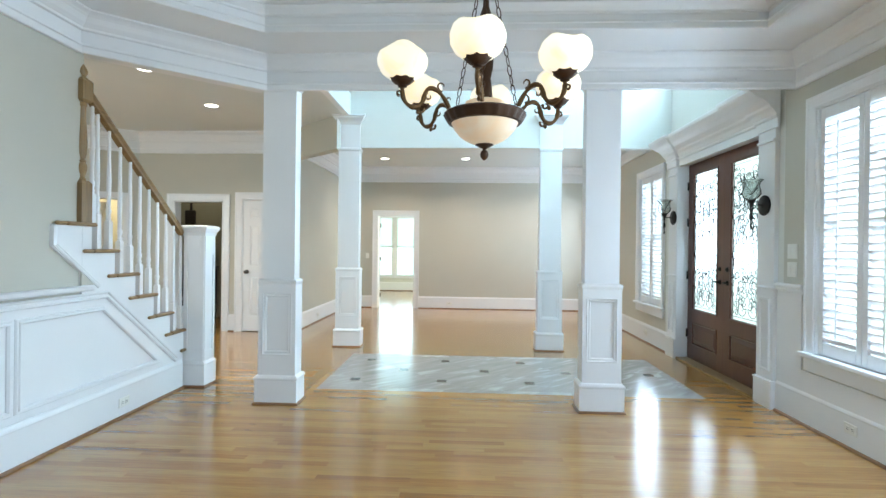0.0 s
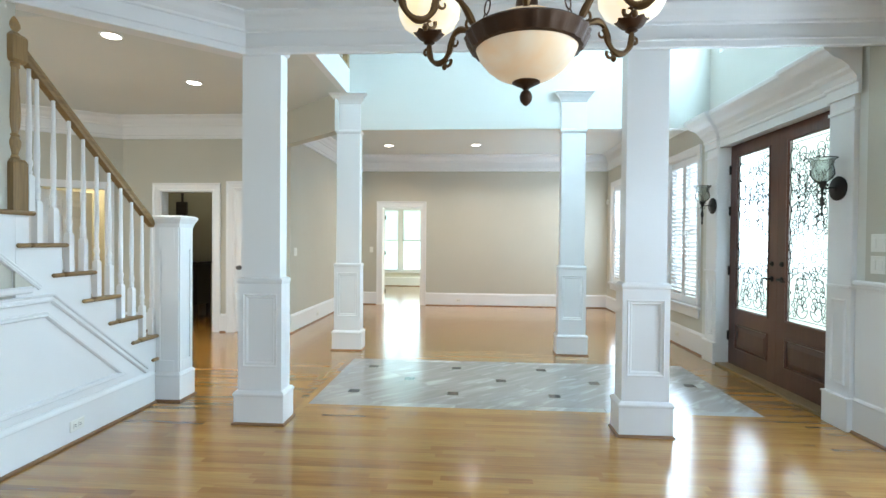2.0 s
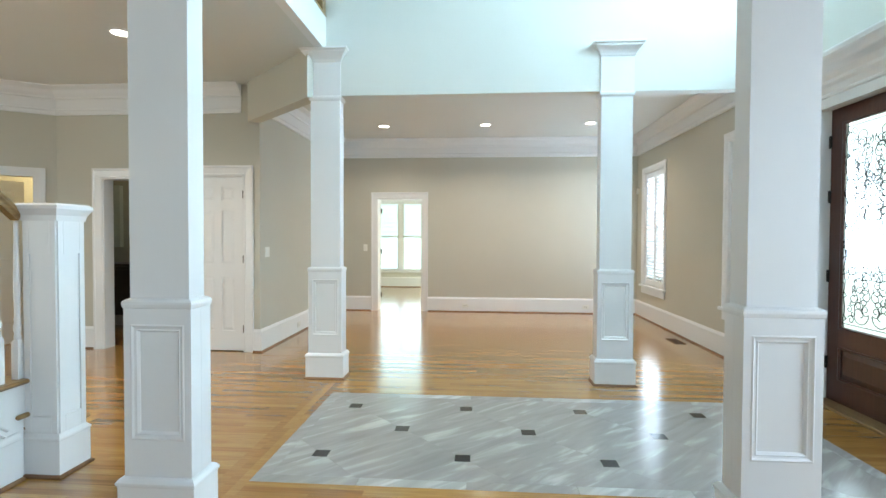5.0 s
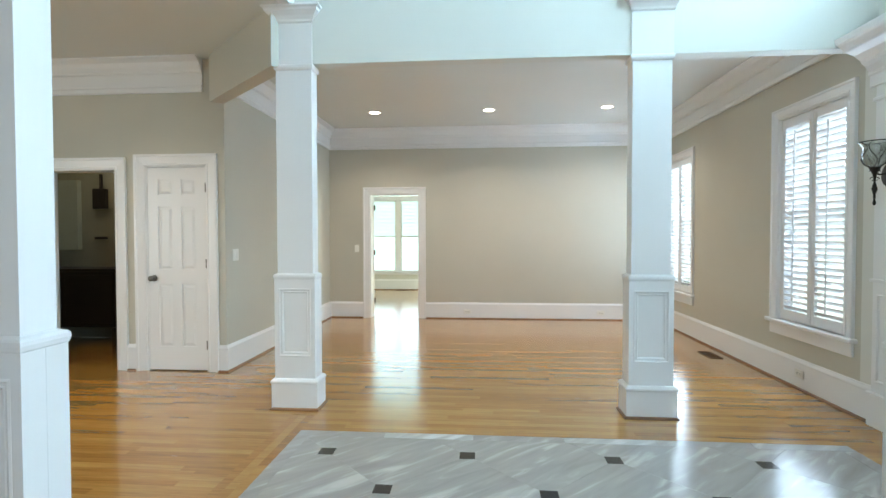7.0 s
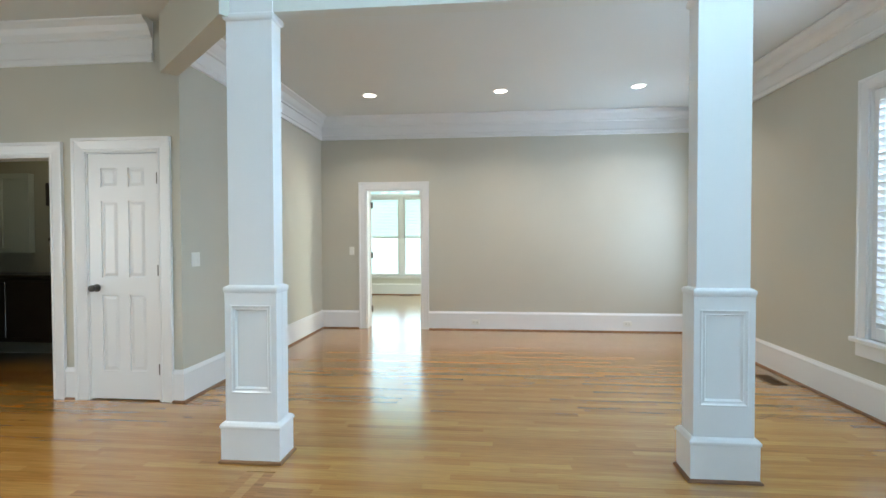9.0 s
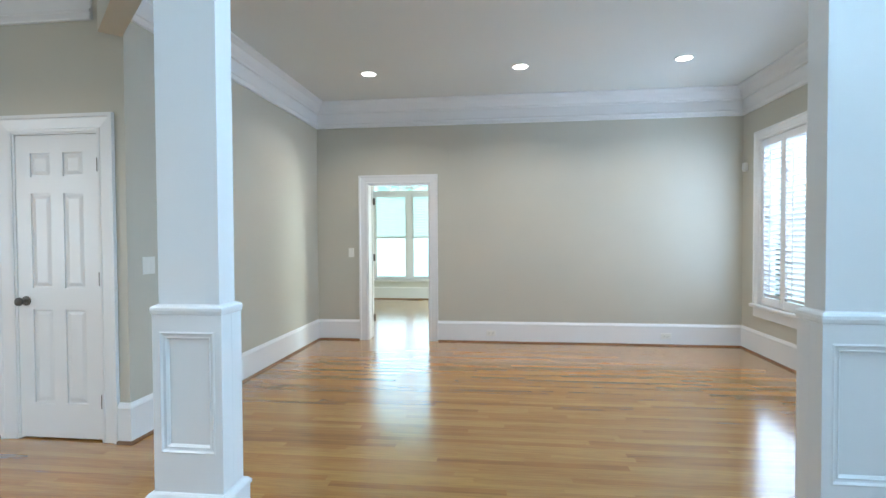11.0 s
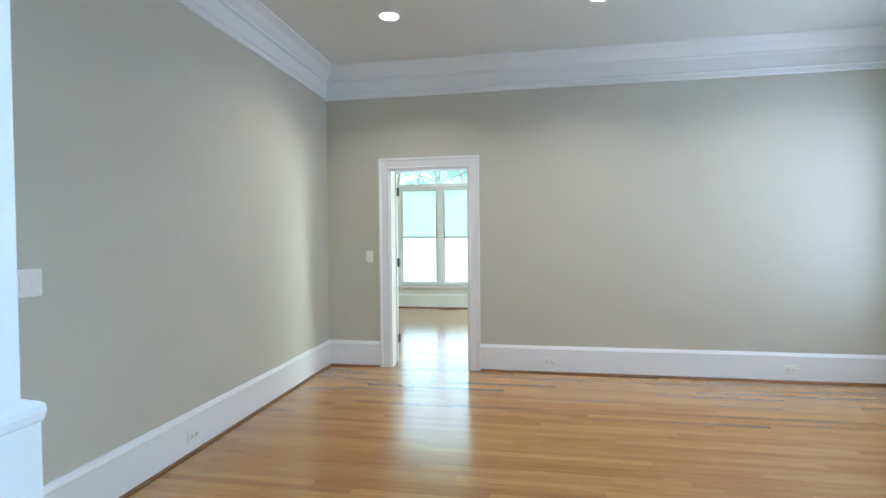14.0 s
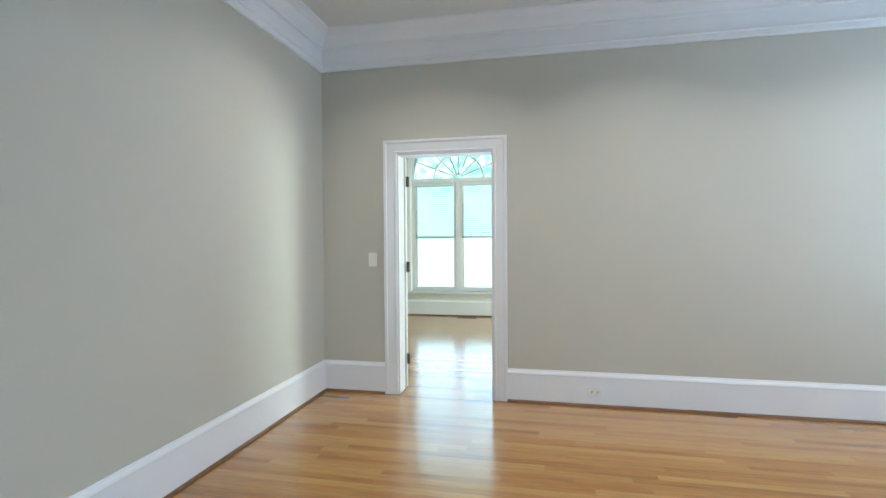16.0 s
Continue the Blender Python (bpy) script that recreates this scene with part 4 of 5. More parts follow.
# ---- stair ----
RISE, RUN, NOSE0 = 0.1835, 0.2325, 5.87


def nose(n):
    return NOSE0 - RUN * n


bm = bmesh.new()
XS = XL + 0.02
outline = [(5.113, 0.0), (5.113, 2 * RISE - 0.04)]
for n in range(2, 9):
    outline += [(nose(n) - 0.028 if n > 2 else 5.113, n * RISE - 0.035), (nose(n + 1) - 0.028, n * RISE - 0.035)]
    if n < 8:
        outline.append((nose(n + 1) - 0.028, (n + 1) * RISE - 0.035))
outline = [p for i, p in enumerate(outline) if i == 0 or p != outline[i - 1]]
outline += [(3.90, 8 * RISE - 0.035), (3.90, 0.93), (YB + 0.001, 0.93), (YB + 0.001, 0.0)]
clean = []
for p in outline:
    if not clean or abs(p[0] - clean[-1][0]) + abs(p[1] - clean[-1][1]) > 1e-4:
        clean.append(p)
a = [bm.verts.new((XS, y, z)) for y, z in clean]
b = [bm.verts.new((XL - 0.10, y, z)) for y, z in clean]
bm.faces.new(a), bm.faces.new(b[::-1])
for k in range(len(clean)):
    j = (k + 1) % len(clean)
    bm.faces.new((a[k], b[k], b[j], a[j]))
stair = structure(new("staircase"), "staircase with oak treads, white stringer and risers", "staircase")
part("stringer", bm, WHITE, stair)
for n in range(1, 13):
    z = n * RISE - 0.01
    x1 = XS + 0.03 if 2 <= n <= 8 else (XL - 0.14 if n > 8 else XL - 0.02)
    bm = bmesh.new()
    box(bm, XL - 1.15, x1, nose(n + 1) - 0.026, nose(n), z - 0.026, z, bevel=0.010)
    part("tread", bm, OAKTRIM, stair, "oak stair tread")
    if 2 <= n <= 8:
        bm = bmesh.new()
        y1 = nose(n + 1) - 0.030
        box(bm, XS + 0.0005, XS + 0.030, nose(n) - 0.35, y1, z - 0.026, z, bevel=0.010)
        part("return_nosing", bm, OAKTRIM, stair)
    bm = bmesh.new()
    box(bm, XL - 1.15, XL - 0.101, nose(n) - 0.045, nose(n) - 0.027, z - RISE, z - 0.0265)
    part("riser", bm, WHITE, stair)

# boxed newel at the foot
nb = thing("newel_box", "white panelled box newel at the foot of the stair", "newel post", at=(-2.378, 5.2225, 0))
hx, hy = 0.094, 0.090
bm = bmesh.new()
rects(bm, [(hx + 0.018, hy + 0.018, 0), (hx + 0.018, hy + 0.018, 0.200), (hx + 0.022, hy + 0.022, 0.206), (hx + 0.022, hy + 0.022, 0.216), (hx + 0.004, hy + 0.004, 0.236)])
part("plinth", bm, WHITE, nb)
bm = bmesh.new()
rects(bm, [(hx, hy, 0.23), (hx, hy, 1.44)])
part("newel_shaft", bm, WHITE, nb)
bm = bmesh.new()
for rz, w, dpt in ((0, hx, hy), (90, hy, hx), (180, hx, hy), (270, hy, hx)):
    m = pose(0, 0, 0, 0, 0, rz)
    for u0, u1, v0, v1 in ((-w, -w + 0.035, 0.24, 1.40), (w - 0.035, w, 0.24, 1.40), (-w + 0.035, w - 0.035, 0.24, 0.33), (-w + 0.035, w - 0.035, 1.22, 1.40)):
        box(bm, u0 + 0.001, u1 - 0.0 if u1 < w else u1 - 0.001, -dpt - 0.009, -dpt - 0.0005, v0, v1, m=m)
part("panel_frame", bm, WHITE, nb)
bm = bmesh.new()
rects(bm, [(hx + 0.010, hy + 0.010, 1.40), (hx + 0.016, hy + 0.016, 1.43), (hx + 0.030, hy + 0.030, 1.455), (hx + 0.036, hy + 0.036, 1.465), (hx + 0.036, hy + 0.036, 1.483), (hx + 0.022, hy + 0.022, 1.495), (0.01, 0.01, 1.500)])
part("newel_cap", bm, WHITE, nb)
bm = bmesh.new()
a, b = hx + 0.018, hy + 0.018
moulding(bm, [(-a, -b), (-a, b), (a, b), (a, -b)], [(0.0, 0.0), (0.013, 0.0), (0.013, 0.008), (0.008, 0.015), (0.0, 0.018)], closed=True)
part("shoe", bm, SHOE, nb, "thin stained oak shoe moulding")

# turned post at the wall end
post = thing("newel_post", "turned oak newel post with a flame finial on the stair", "newel post", at=(XL - 0.012, 3.92, 8 * RISE - 0.0095))
bm = bmesh.new()
rects(bm, [(0.047, 0.047, 0), (0.047, 0.047, 0.265), (0.036, 0.036, 0.285)])
part("post_base", bm, OAKPOST, post)
bm = bmesh.new()
rects(bm, [(0.036, 0.036, 0.82), (0.047, 0.047, 0.838), (0.047, 0.047, 0.965), (0.036, 0.036, 0.98)])
part("post_block", bm, OAKPOST, post)
bm = bmesh.new()
lathe(bm, [(0.03, 0.283), (0.033, 0.295), (0.024, 0.31), (0.028, 0.33), (0.037, 0.36), (0.038, 0.385), (0.028, 0.41), (0.033, 0.42), (0.024, 0.432), (0.033, 0.47), (0.036, 0.52), (0.034, 0.60), (0.029, 0.70), (0.027, 0.79), (0.034, 0.80), (0.03, 0.825)], seg=18)
part("post_turning", bm, OAKPOST, post, smooth=True)
bm = bmesh.new()
lathe(bm, [(0.028, 0.978), (0.035, 0.985), (0.02, 0.995), (0.026, 1.003), (0.036, 1.02), (0.034, 1.04), (0.022, 1.065), (0.010, 1.085), (0.0, 1.095)], seg=18)
part("finial", bm, OAKPOST, post, smooth=True)

# hand rail
hr = thing("hand_rail", "stained oak hand rail running down the stair", "hand rail")
p0, p1 = Vector((XL - 0.012, 3.965, 2.365)), Vector((XL - 0.012, 5.128, 1.424))
dd = (p1 - p0).normalized()
up = Vector((0, -dd.z, dd.y)) if dd.y > 0 else Vector((0, dd.z, -dd.y))
bm = bmesh.new()
sec = [(-0.022, -0.030), (0.022, -0.030), (0.024, -0.012), (0.031, 0.0), (0.030, 0.016), (0.018, 0.029), (0, 0.033), (-0.018, 0.029), (-0.030, 0.016), (-0.031, 0.0), (-0.024, -0.012)]
r0 = [bm.verts.new(p0 + Vector((u, 0, 0)) + up * v) for u, v in sec]
r1 = [bm.verts.new(p1 + Vector((u, 0, 0)) + up * v) for u, v in sec]
for k in range(len(sec)):
    bm.faces.new((r0[k], r0[(k + 1) % len(sec)], r1[(k + 1) % len(sec)], r1[k]))
bm.faces.new(r0), bm.faces.new(r1[::-1])
part("rail", bm, OAKTRIM, hr)


def rail_z(y):
    return p0.z + (y - p0.y) * (p1.z - p0.z) / (p1.y - p0.y)


fil = []
for n in range(3, 9):
    for f in ((0.055, 0.17) if n < 8 else (-0.01, )):
        y = nose(n) - f - 0.0
        if y < 3.97:
            continue
        z0 = n * RISE - 0.0095
        z1 = rail_z(y) - 0.040
        h = z1 - z0
        b_ = thing("baluster", "white turned wooden baluster on a stair tread", "baluster", "stair balusters", (XL - 0.012, y, z0))
        bm = bmesh.new()
        blk = 0.20 + 0.06 * (0 if f < 0.1 else 0.6)
        rects(bm, [(0.0195, 0.0195, 0), (0.0195, 0.0195, blk), (0.011, 0.011, blk + 0.015)])
        lathe(bm, [(0.012, blk + 0.01), (0.018, blk + 0.03), (0.013, blk + 0.045), (0.019, blk + 0.07), (0.019, blk + 0.085), (0.012, blk + 0.11), (0.016, blk + 0.12), (0.013, blk + 0.14), (0.016, blk + 0.30), (0.0125, blk + 0.45), (0.0105, h)], seg=10)
        part("spindle", bm, WHITE, b_, smooth=True)

# wainscot on the dining side of the stair wall
def face_run(name, pts, prof, close=False, label="white picture-frame moulding"):
    bm = bmesh.new()

    def tw(u, v, d):
        return (XL + 0.020 + d, u, v)
    moulding(bm, pts, prof, closed=close, to3d=tw)
    return structure(part(name, bm, WHITE), label, "trim")


pan = structure(new("wainscot_skirt"), "white stair skirt board on the greige wall", "trim")
bm = bmesh.new()
v0 = [(3.899, 1.115), (3.899, 1.432), (3.655, 1.432), (3.655, 1.29)]
a = [bm.verts.new((XL + 0.0198, y, z)) for y, z in v0]
b = [bm.verts.new((XL, y, z)) for y, z in v0]
bm.faces.new(a), bm.faces.new(b[::-1])
for k in range(4):
    bm.faces.new((a[k], b[k], b[(k + 1) % 4], a[(k + 1) % 4]))
part("skirt", bm, WHITE, pan)
bm = bmesh.new()
v0 = [(3.895, 1.02), (4.04, 1.02), (3.895, 1.125)]
a = [bm.verts.new((XL + 0.0225, y, z)) for y, z in v0]
b = [bm.verts.new((XL + 0.010, y, z)) for y, z in v0]
bm.faces.new(a), bm.faces.new(b[::-1])
for k in range(3):
    bm.faces.new((a[k], b[k], b[(k + 1) % 3], a[(k + 1) % 3]))
structure(part("wall_corner_piece", bm, WALL), "greige corner of wall beside the stair", "wall")
PM = [(0, 0), (0, 0.010), (0.008, 0.022), (0.014, 0.022), (0.018, 0.012), (0.028, 0.014), (0.034, 0.005), (0.034, 0)]
RAILP = [(0, 0), (0, 0.012), (0.012, 0.020), (0.02, 0.013), (0.07, 0.013), (0.082, 0.024), (0.098, 0.024), (0.108, 0.010), (0.108, 0)]
bm = bmesh.new()


def tw(u, v, d):
    return (XL + 0.0200 + d, u, v)


moulding(bm, [(YB, 0.918), (4.125, 0.918), (4.985, 0.262)], [(0, 0), (0, 0.012), (0.008, 0.022), (0.014, 0.020), (0.020, 0.006), (0.034, 0.006), (0.040, 0.018), (0.048, 0.020), (0.052, 0.006), (0.052, 0)], to3d=tw)
structure(part("chair_rail_band", bm, WHITE), "white moulding following chair rail and stair", "chair rail")
bm = bmesh.new()
moulding(bm, [(YB, 0.985), (3.99, 0.985)], [(0, 0), (0, 0.010), (0.010, 0.022), (0.034, 0.026), (0.042, 0.012), (0.042, 0)], to3d=tw)
structure(part("chair_rail", bm, WHITE), "white chair rail", "chair rail")
face_run("panel_moulding", [(3.655, 1.425), (3.655, 1.30), (4.045, 1.0)], [(0, 0), (0, 0.008), (0.010, 0.014), (0.018, 0.006), (0.028, 0.010), (0.034, 0.004), (0.034, 0)][::1])
face_run("panel_moulding", [(3.431, 0.343), (3.431, 0.832), (4.086, 0.832), (4.690, 0.343)], PM, True)
for k in range(4):
    y1 = 3.342 - k * 1.15
    y0 = y1 - 1.05
    face_run("panel_moulding", [(y0, 0.343), (y0, 0.832), (y1, 0.832), (y1, 0.343)], PM, True)
lb = [(XL + 0.0205, 5.085), (XL + 0.0205, YB)]
bmp = [(d, z * 0.236 / 0.236) for d, z in base_profile(0.262)]
run("baseboard", lb, bmp, WHITE, "tall white painted baseboard", "baseboard")
run("shoe_moulding", lb, SHOE_P, SHOE, "stained oak shoe moulding", "shoe moulding")

# right wall: chair rail and panels between pilaster and window
CRP = [(0, 0.985), (0.008, 0.985), (0.012, 1.0), (0.022, 1.012), (0.022, 1.026), (0.034, 1.035), (0.034, 1.052), (0.026, 1.062), (0, 1.062)]
run("chair_rail", [(XR, 4.585), (XR, 4.905)], CRP, WHITE, "white chair rail", "chair rail")
run("chair_rail", [(XR, YB), (XR, 0.60)], CRP, WHITE, "white chair rail", "chair rail")
run("chair_rail", [(XR, 1.79), (XR, 3.50)], CRP, WHITE, "white chair rail", "chair rail")
structure(part("wainscot_panel", boxbm(XR - 0.012, XR - 0.0005, YB, 4.90, 0.2, 0.41), WHITE), "white painted wainscot panelling", "wainscot")
for y0, y1 in ((4.60, 4.905), (1.81, 3.47), (YB, 0.58)):
    structure(part("wainscot_panel", boxbm(XR - 0.012, XR - 0.0005, y0, y1, 0.4101, 0.985), WHITE), "white painted wainscot panelling", "wainscot")


# ---- chandelier ----
def chandelier(x, y):
    ch = thing("chandelier", "bronze six-arm chandelier with lit alabaster shades and bowl", "chandelier", at=(x, y, 1.655))
    bm = bmesh.new()
    lathe(bm, [(0.0, 0.0), (0.006, 0.003), (0.014, 0.012), (0.017, 0.024), (0.013, 0.036), (0.006, 0.042), (0.010, 0.047), (0.017, 0.05), (0.028, 0.056), (0.036, 0.060), (0.034, 0.066), (0.0, 0.07)], seg=18)
    part("bottom_finial", bm, BRONZE, ch, smooth=True)
    bm = bmesh.new()
    lathe(bm, [(0.018, 0.058), (0.045, 0.0645), (0.0765, 0.0791), (0.1008, 0.0985), (0.1197, 0.1212), (0.1305, 0.1455), (0.1341, 0.1584), (0.1242, 0.1601), (0.0, 0.1584)], seg=36)
    part("bowl", bm, BOWL, ch, "veined amber alabaster bowl", smooth=True)
    bm = bmesh.new()
    n = 96
    prof = [(0.128, 0.150), (0.1315, 0.141), (0.1415, 0.1435), (0.149, 0.156), (0.1563, 0.169), (0.1603, 0.177), (0.1545, 0.183), (0.1447, 0.186), (0.138, 0.183), (0.1271, 0.162)]
    rings = []
    for j, (r, z) in enumerate(prof):
        ring = []
        for k in range(n):
            w = 0.0022 * math.cos(math.pi * k / 2) if 2 <= j <= 5 else 0
            a = 2 * math.pi * k / n
            ring.append(bm.verts.new(((r + w) * math.cos(a), (r + w) * math.sin(a), z)))
        rings.append(ring)
    for a, b in zip(rings, rings[1:] + rings[:1]):
        for k in range(n):
            bm.faces.new((a[k], a[(k + 1) % n], b[(k + 1) % n], b[k]))
    part("rim_band", bm, BRONZE, ch, "dark bronze leaf-cast band", smooth=True)
    # draped centre stem, plain
    bm = bmesh.new()
    lathe(bm, [(0.030, 0.17), (0.030, 0.245), (0.026, 0.29), (0.022, 0.32), (0.030, 0.36), (0.033, 0.41), (0.026, 0.46), (0.030, 0.50), (0.034, 0.54), (0.022, 0.57), (0.012, 0.60), (0.010, 0.80)], seg=16)
    part("stem", bm, BRONZE, ch, smooth=True)
    bm = bmesh.new()
    lathe(bm, [(0.0, 0.160), (0.060, 0.168), (0.074, 0.195), (0.078, 0.222), (0.074, 0.226), (0.066, 0.215), (0.0, 0.210)], seg=24)
    part("upper_dish", bm, BOWL, ch, "small glowing alabaster dish inside the band", smooth=True)
    bm = bmesh.new()
    lathe(bm, [(0.0, 1.405), (0.065, 1.405), (0.062, 1.375), (0.035, 1.355), (0.012, 1.345), (0.010, 1.30), (0.010, 0.80), (0.0, 0.80)], seg=24)
    part("canopy", bm, BRONZE, ch, smooth=True)
    bm = bmesh.new()
    lathe(bm, [(0.0, 0.72), (0.020, 0.73), (0.028, 0.75), (0.020, 0.775), (0.0, 0.79)], seg=14)
    part("hub", bm, BRONZE, ch, smooth=True)
    for k in range(3):
        a = radians(24 + 120 * k)
        c = part("chain", bmesh.new(), BRONZE, ch)
        bm = bmesh.new()
        q0 = Vector((0.145 * math.cos(a), 0.145 * math.sin(a), 0.198))
        q1 = Vector((0.018 * math.cos(a), 0.018 * math.sin(a), 0.755))
        steps = 15
        for i in range(steps):
            m0 = q0.lerp(q1, (i + 0.5) / steps)
            zaxis = (q1 - q0).normalized()
            xa = Vector((-math.sin(a), math.cos(a), 0)) if i % 2 else zaxis.cross(Vector((-math.sin(a), math.cos(a), 0))).normalized()
            pts = [m0 + zaxis * (0.021 * math.sin(t)) + xa * (0.0085 * math.cos(t)) for t in [2 * math.pi * j / 10 for j in range(10)]]
            tube(bm, pts, 0.0022, 5, closed=True)
        bm.to_mesh(c.data)
        bm.free()
    # arms
    for k in range(6):
        ang = radians(-90 + 60 * k - 6)
        m = Matrix.Rotation(ang, 4, "Z")
        arm_bm = bmesh.new()

        def P(r, z):
            return m @ Vector((r, 0, z))
        path = [(0.150, 0.188), (0.168, 0.218), (0.192, 0.243), (0.220, 0.254), (0.242, 0.243), (0.250, 0.222), (0.258, 0.198), (0.278, 0.178), (0.302, 0.176), (0.324, 0.192), (0.334, 0.216), (0.335, 0.245)]
        fine = []
        for i in range(len(path) - 1):
            g0, g1, g2, g3 = path[max(i - 1, 0)], path[i], path[i + 1], path[min(i + 2, len(path) - 1)]
            for s in (0, 0.34, 0.67):
                fine.append(tuple(0.5 * (2 * b1 + (c1 - a1) * s + (2 * a1 - 5 * b1 + 4 * c1 - d1) * s * s + (-a1 + 3 * b1 - 3 * c1 + d1) * s ** 3) for a1, b1, c1, d1 in zip(g0, g1, g2, g3)))
        fine.append(path[-1])
        tube(arm_bm, [P(*q) for q in fine], [0.0085 + 0.0015 * math.sin(i * 0.9) for i in range(len(fine))], 7)
        for (cr, cz, r, s0, tn) in ((0.180, 0.266, 0.020, -1.6, 0.75), (0.232, 0.222, 0.015, 1.2, -0.8), (0.262, 0.170, 0.013, 2.6, 0.9), (0.345, 0.222, 0.011, -1.5, 0.8)):
            pts = [P(cr + r * (1 - 0.6 * i / 11) * math.cos(s0 + tn * 2 * math.pi * i / 11), cz + r * (1 - 0.6 * i / 11) * math.sin(s0 + tn * 2 * math.pi * i / 11)) for i in range(12)]
            tube(arm_bm, pts, [0.0055 - 0.0003 * i for i in range(12)], 5)
        lathe(arm_bm, [(0.0, -0.010), (0.006, -0.006), (0.008, 0.0), (0.004, 0.008), (0.0, 0.010)], m @ Matrix.Translation((0.275, 0, 0.160)), 8)
        arm = part("arm", arm_bm, GILT, ch, "scrolled antique bronze arm", smooth=True)
        bm = bmesh.new()
        n = 24
        prof = [(0.0086, 0.24), (0.0172, 0.2448), (0.0155, 0.2496), (0.031, 0.2576), (0.043, 0.272), (0.0464, 0.28), (0.0404, 0.2768), (0.0, 0.264)]
        rings = []
        for j, (r, z) in enumerate(prof):
            if r == 0:
                rings.append([bm.verts.new(P(0.335, z))])
                continue
            ring = []
            for i in range(n):
                a = 2 * math.pi * i / n
                w = 1 + (0.09 * math.cos(8 * a) if j in (4, 5) else 0.0)
                ring.append(bm.verts.new(m @ Vector((0.335 + r * w * math.cos(a), r * w * math.sin(a), z + (0.006 * math.cos(8 * a) if j == 5 else 0)))))
            rings.append(ring)
        for a_, b_ in zip(rings, rings[1:]):
            for i in range(n):
                q = [a_[i % len(a_)], a_[(i + 1) % len(a_)], b_[(i + 1) % len(b_)], b_[i % len(b_)]]
                q = [v for t, v in enumerate(q) if v not in q[:t]]
                bm.faces.new(q)
        bm.faces.new(rings[0][::-1])
        part("shade_cup", bm, BRONZE, arm, "leaf-edged dark bronze cup", smooth=True)
        bm = bmesh.new()
        prof = [(r_, 0.264 + (z_ - 0.272) * 0.82) for r_, z_ in ((0.020, 0.272), (0.050, 0.286), (0.076, 0.310), (0.090, 0.342), (0.0925, 0.372), (0.084, 0.400), (0.066, 0.418), (0.058, 0.421), (0.062, 0.412), (0.078, 0.394), (0.085, 0.370), (0.08, 0.34), (0.06, 0.31), (0.0, 0.285))]
        rings = []
        rn = random.Random(k)
        ph = rn.random() * 6
        for j, (r, z) in enumerate(prof):
            if r == 0:
                rings.append([bm.verts.new(P(0.335, z))])
                continue
            rings.append([bm.verts.new(m @ Vector((0.335 + r * math.cos(2 * math.pi * i / n), r * math.sin(2 * math.pi * i / n), z + (0.010 * math.sin(3 * 2 * math.pi * i / n + ph) * max(0, (z - 0.342)) / 0.05)))) for i in range(n)])
        for a_, b_ in zip(rings, rings[1:]):
            for i in range(n):
                q = [a_[i % len(a_)], a_[(i + 1) % len(a_)], b_[(i + 1) % len(b_)], b_[i % len(b_)]]
                q = [v for t, v in enumerate(q) if v not in q[:t]]
                bm.faces.new(q)
        bm.faces.new(rings[0][::-1])
        part("shade", bm, GLOBE, arm, "lit cream alabaster shade with a wavy rim", smooth=True)
    return ch


chandelier(0.208, 2.588)


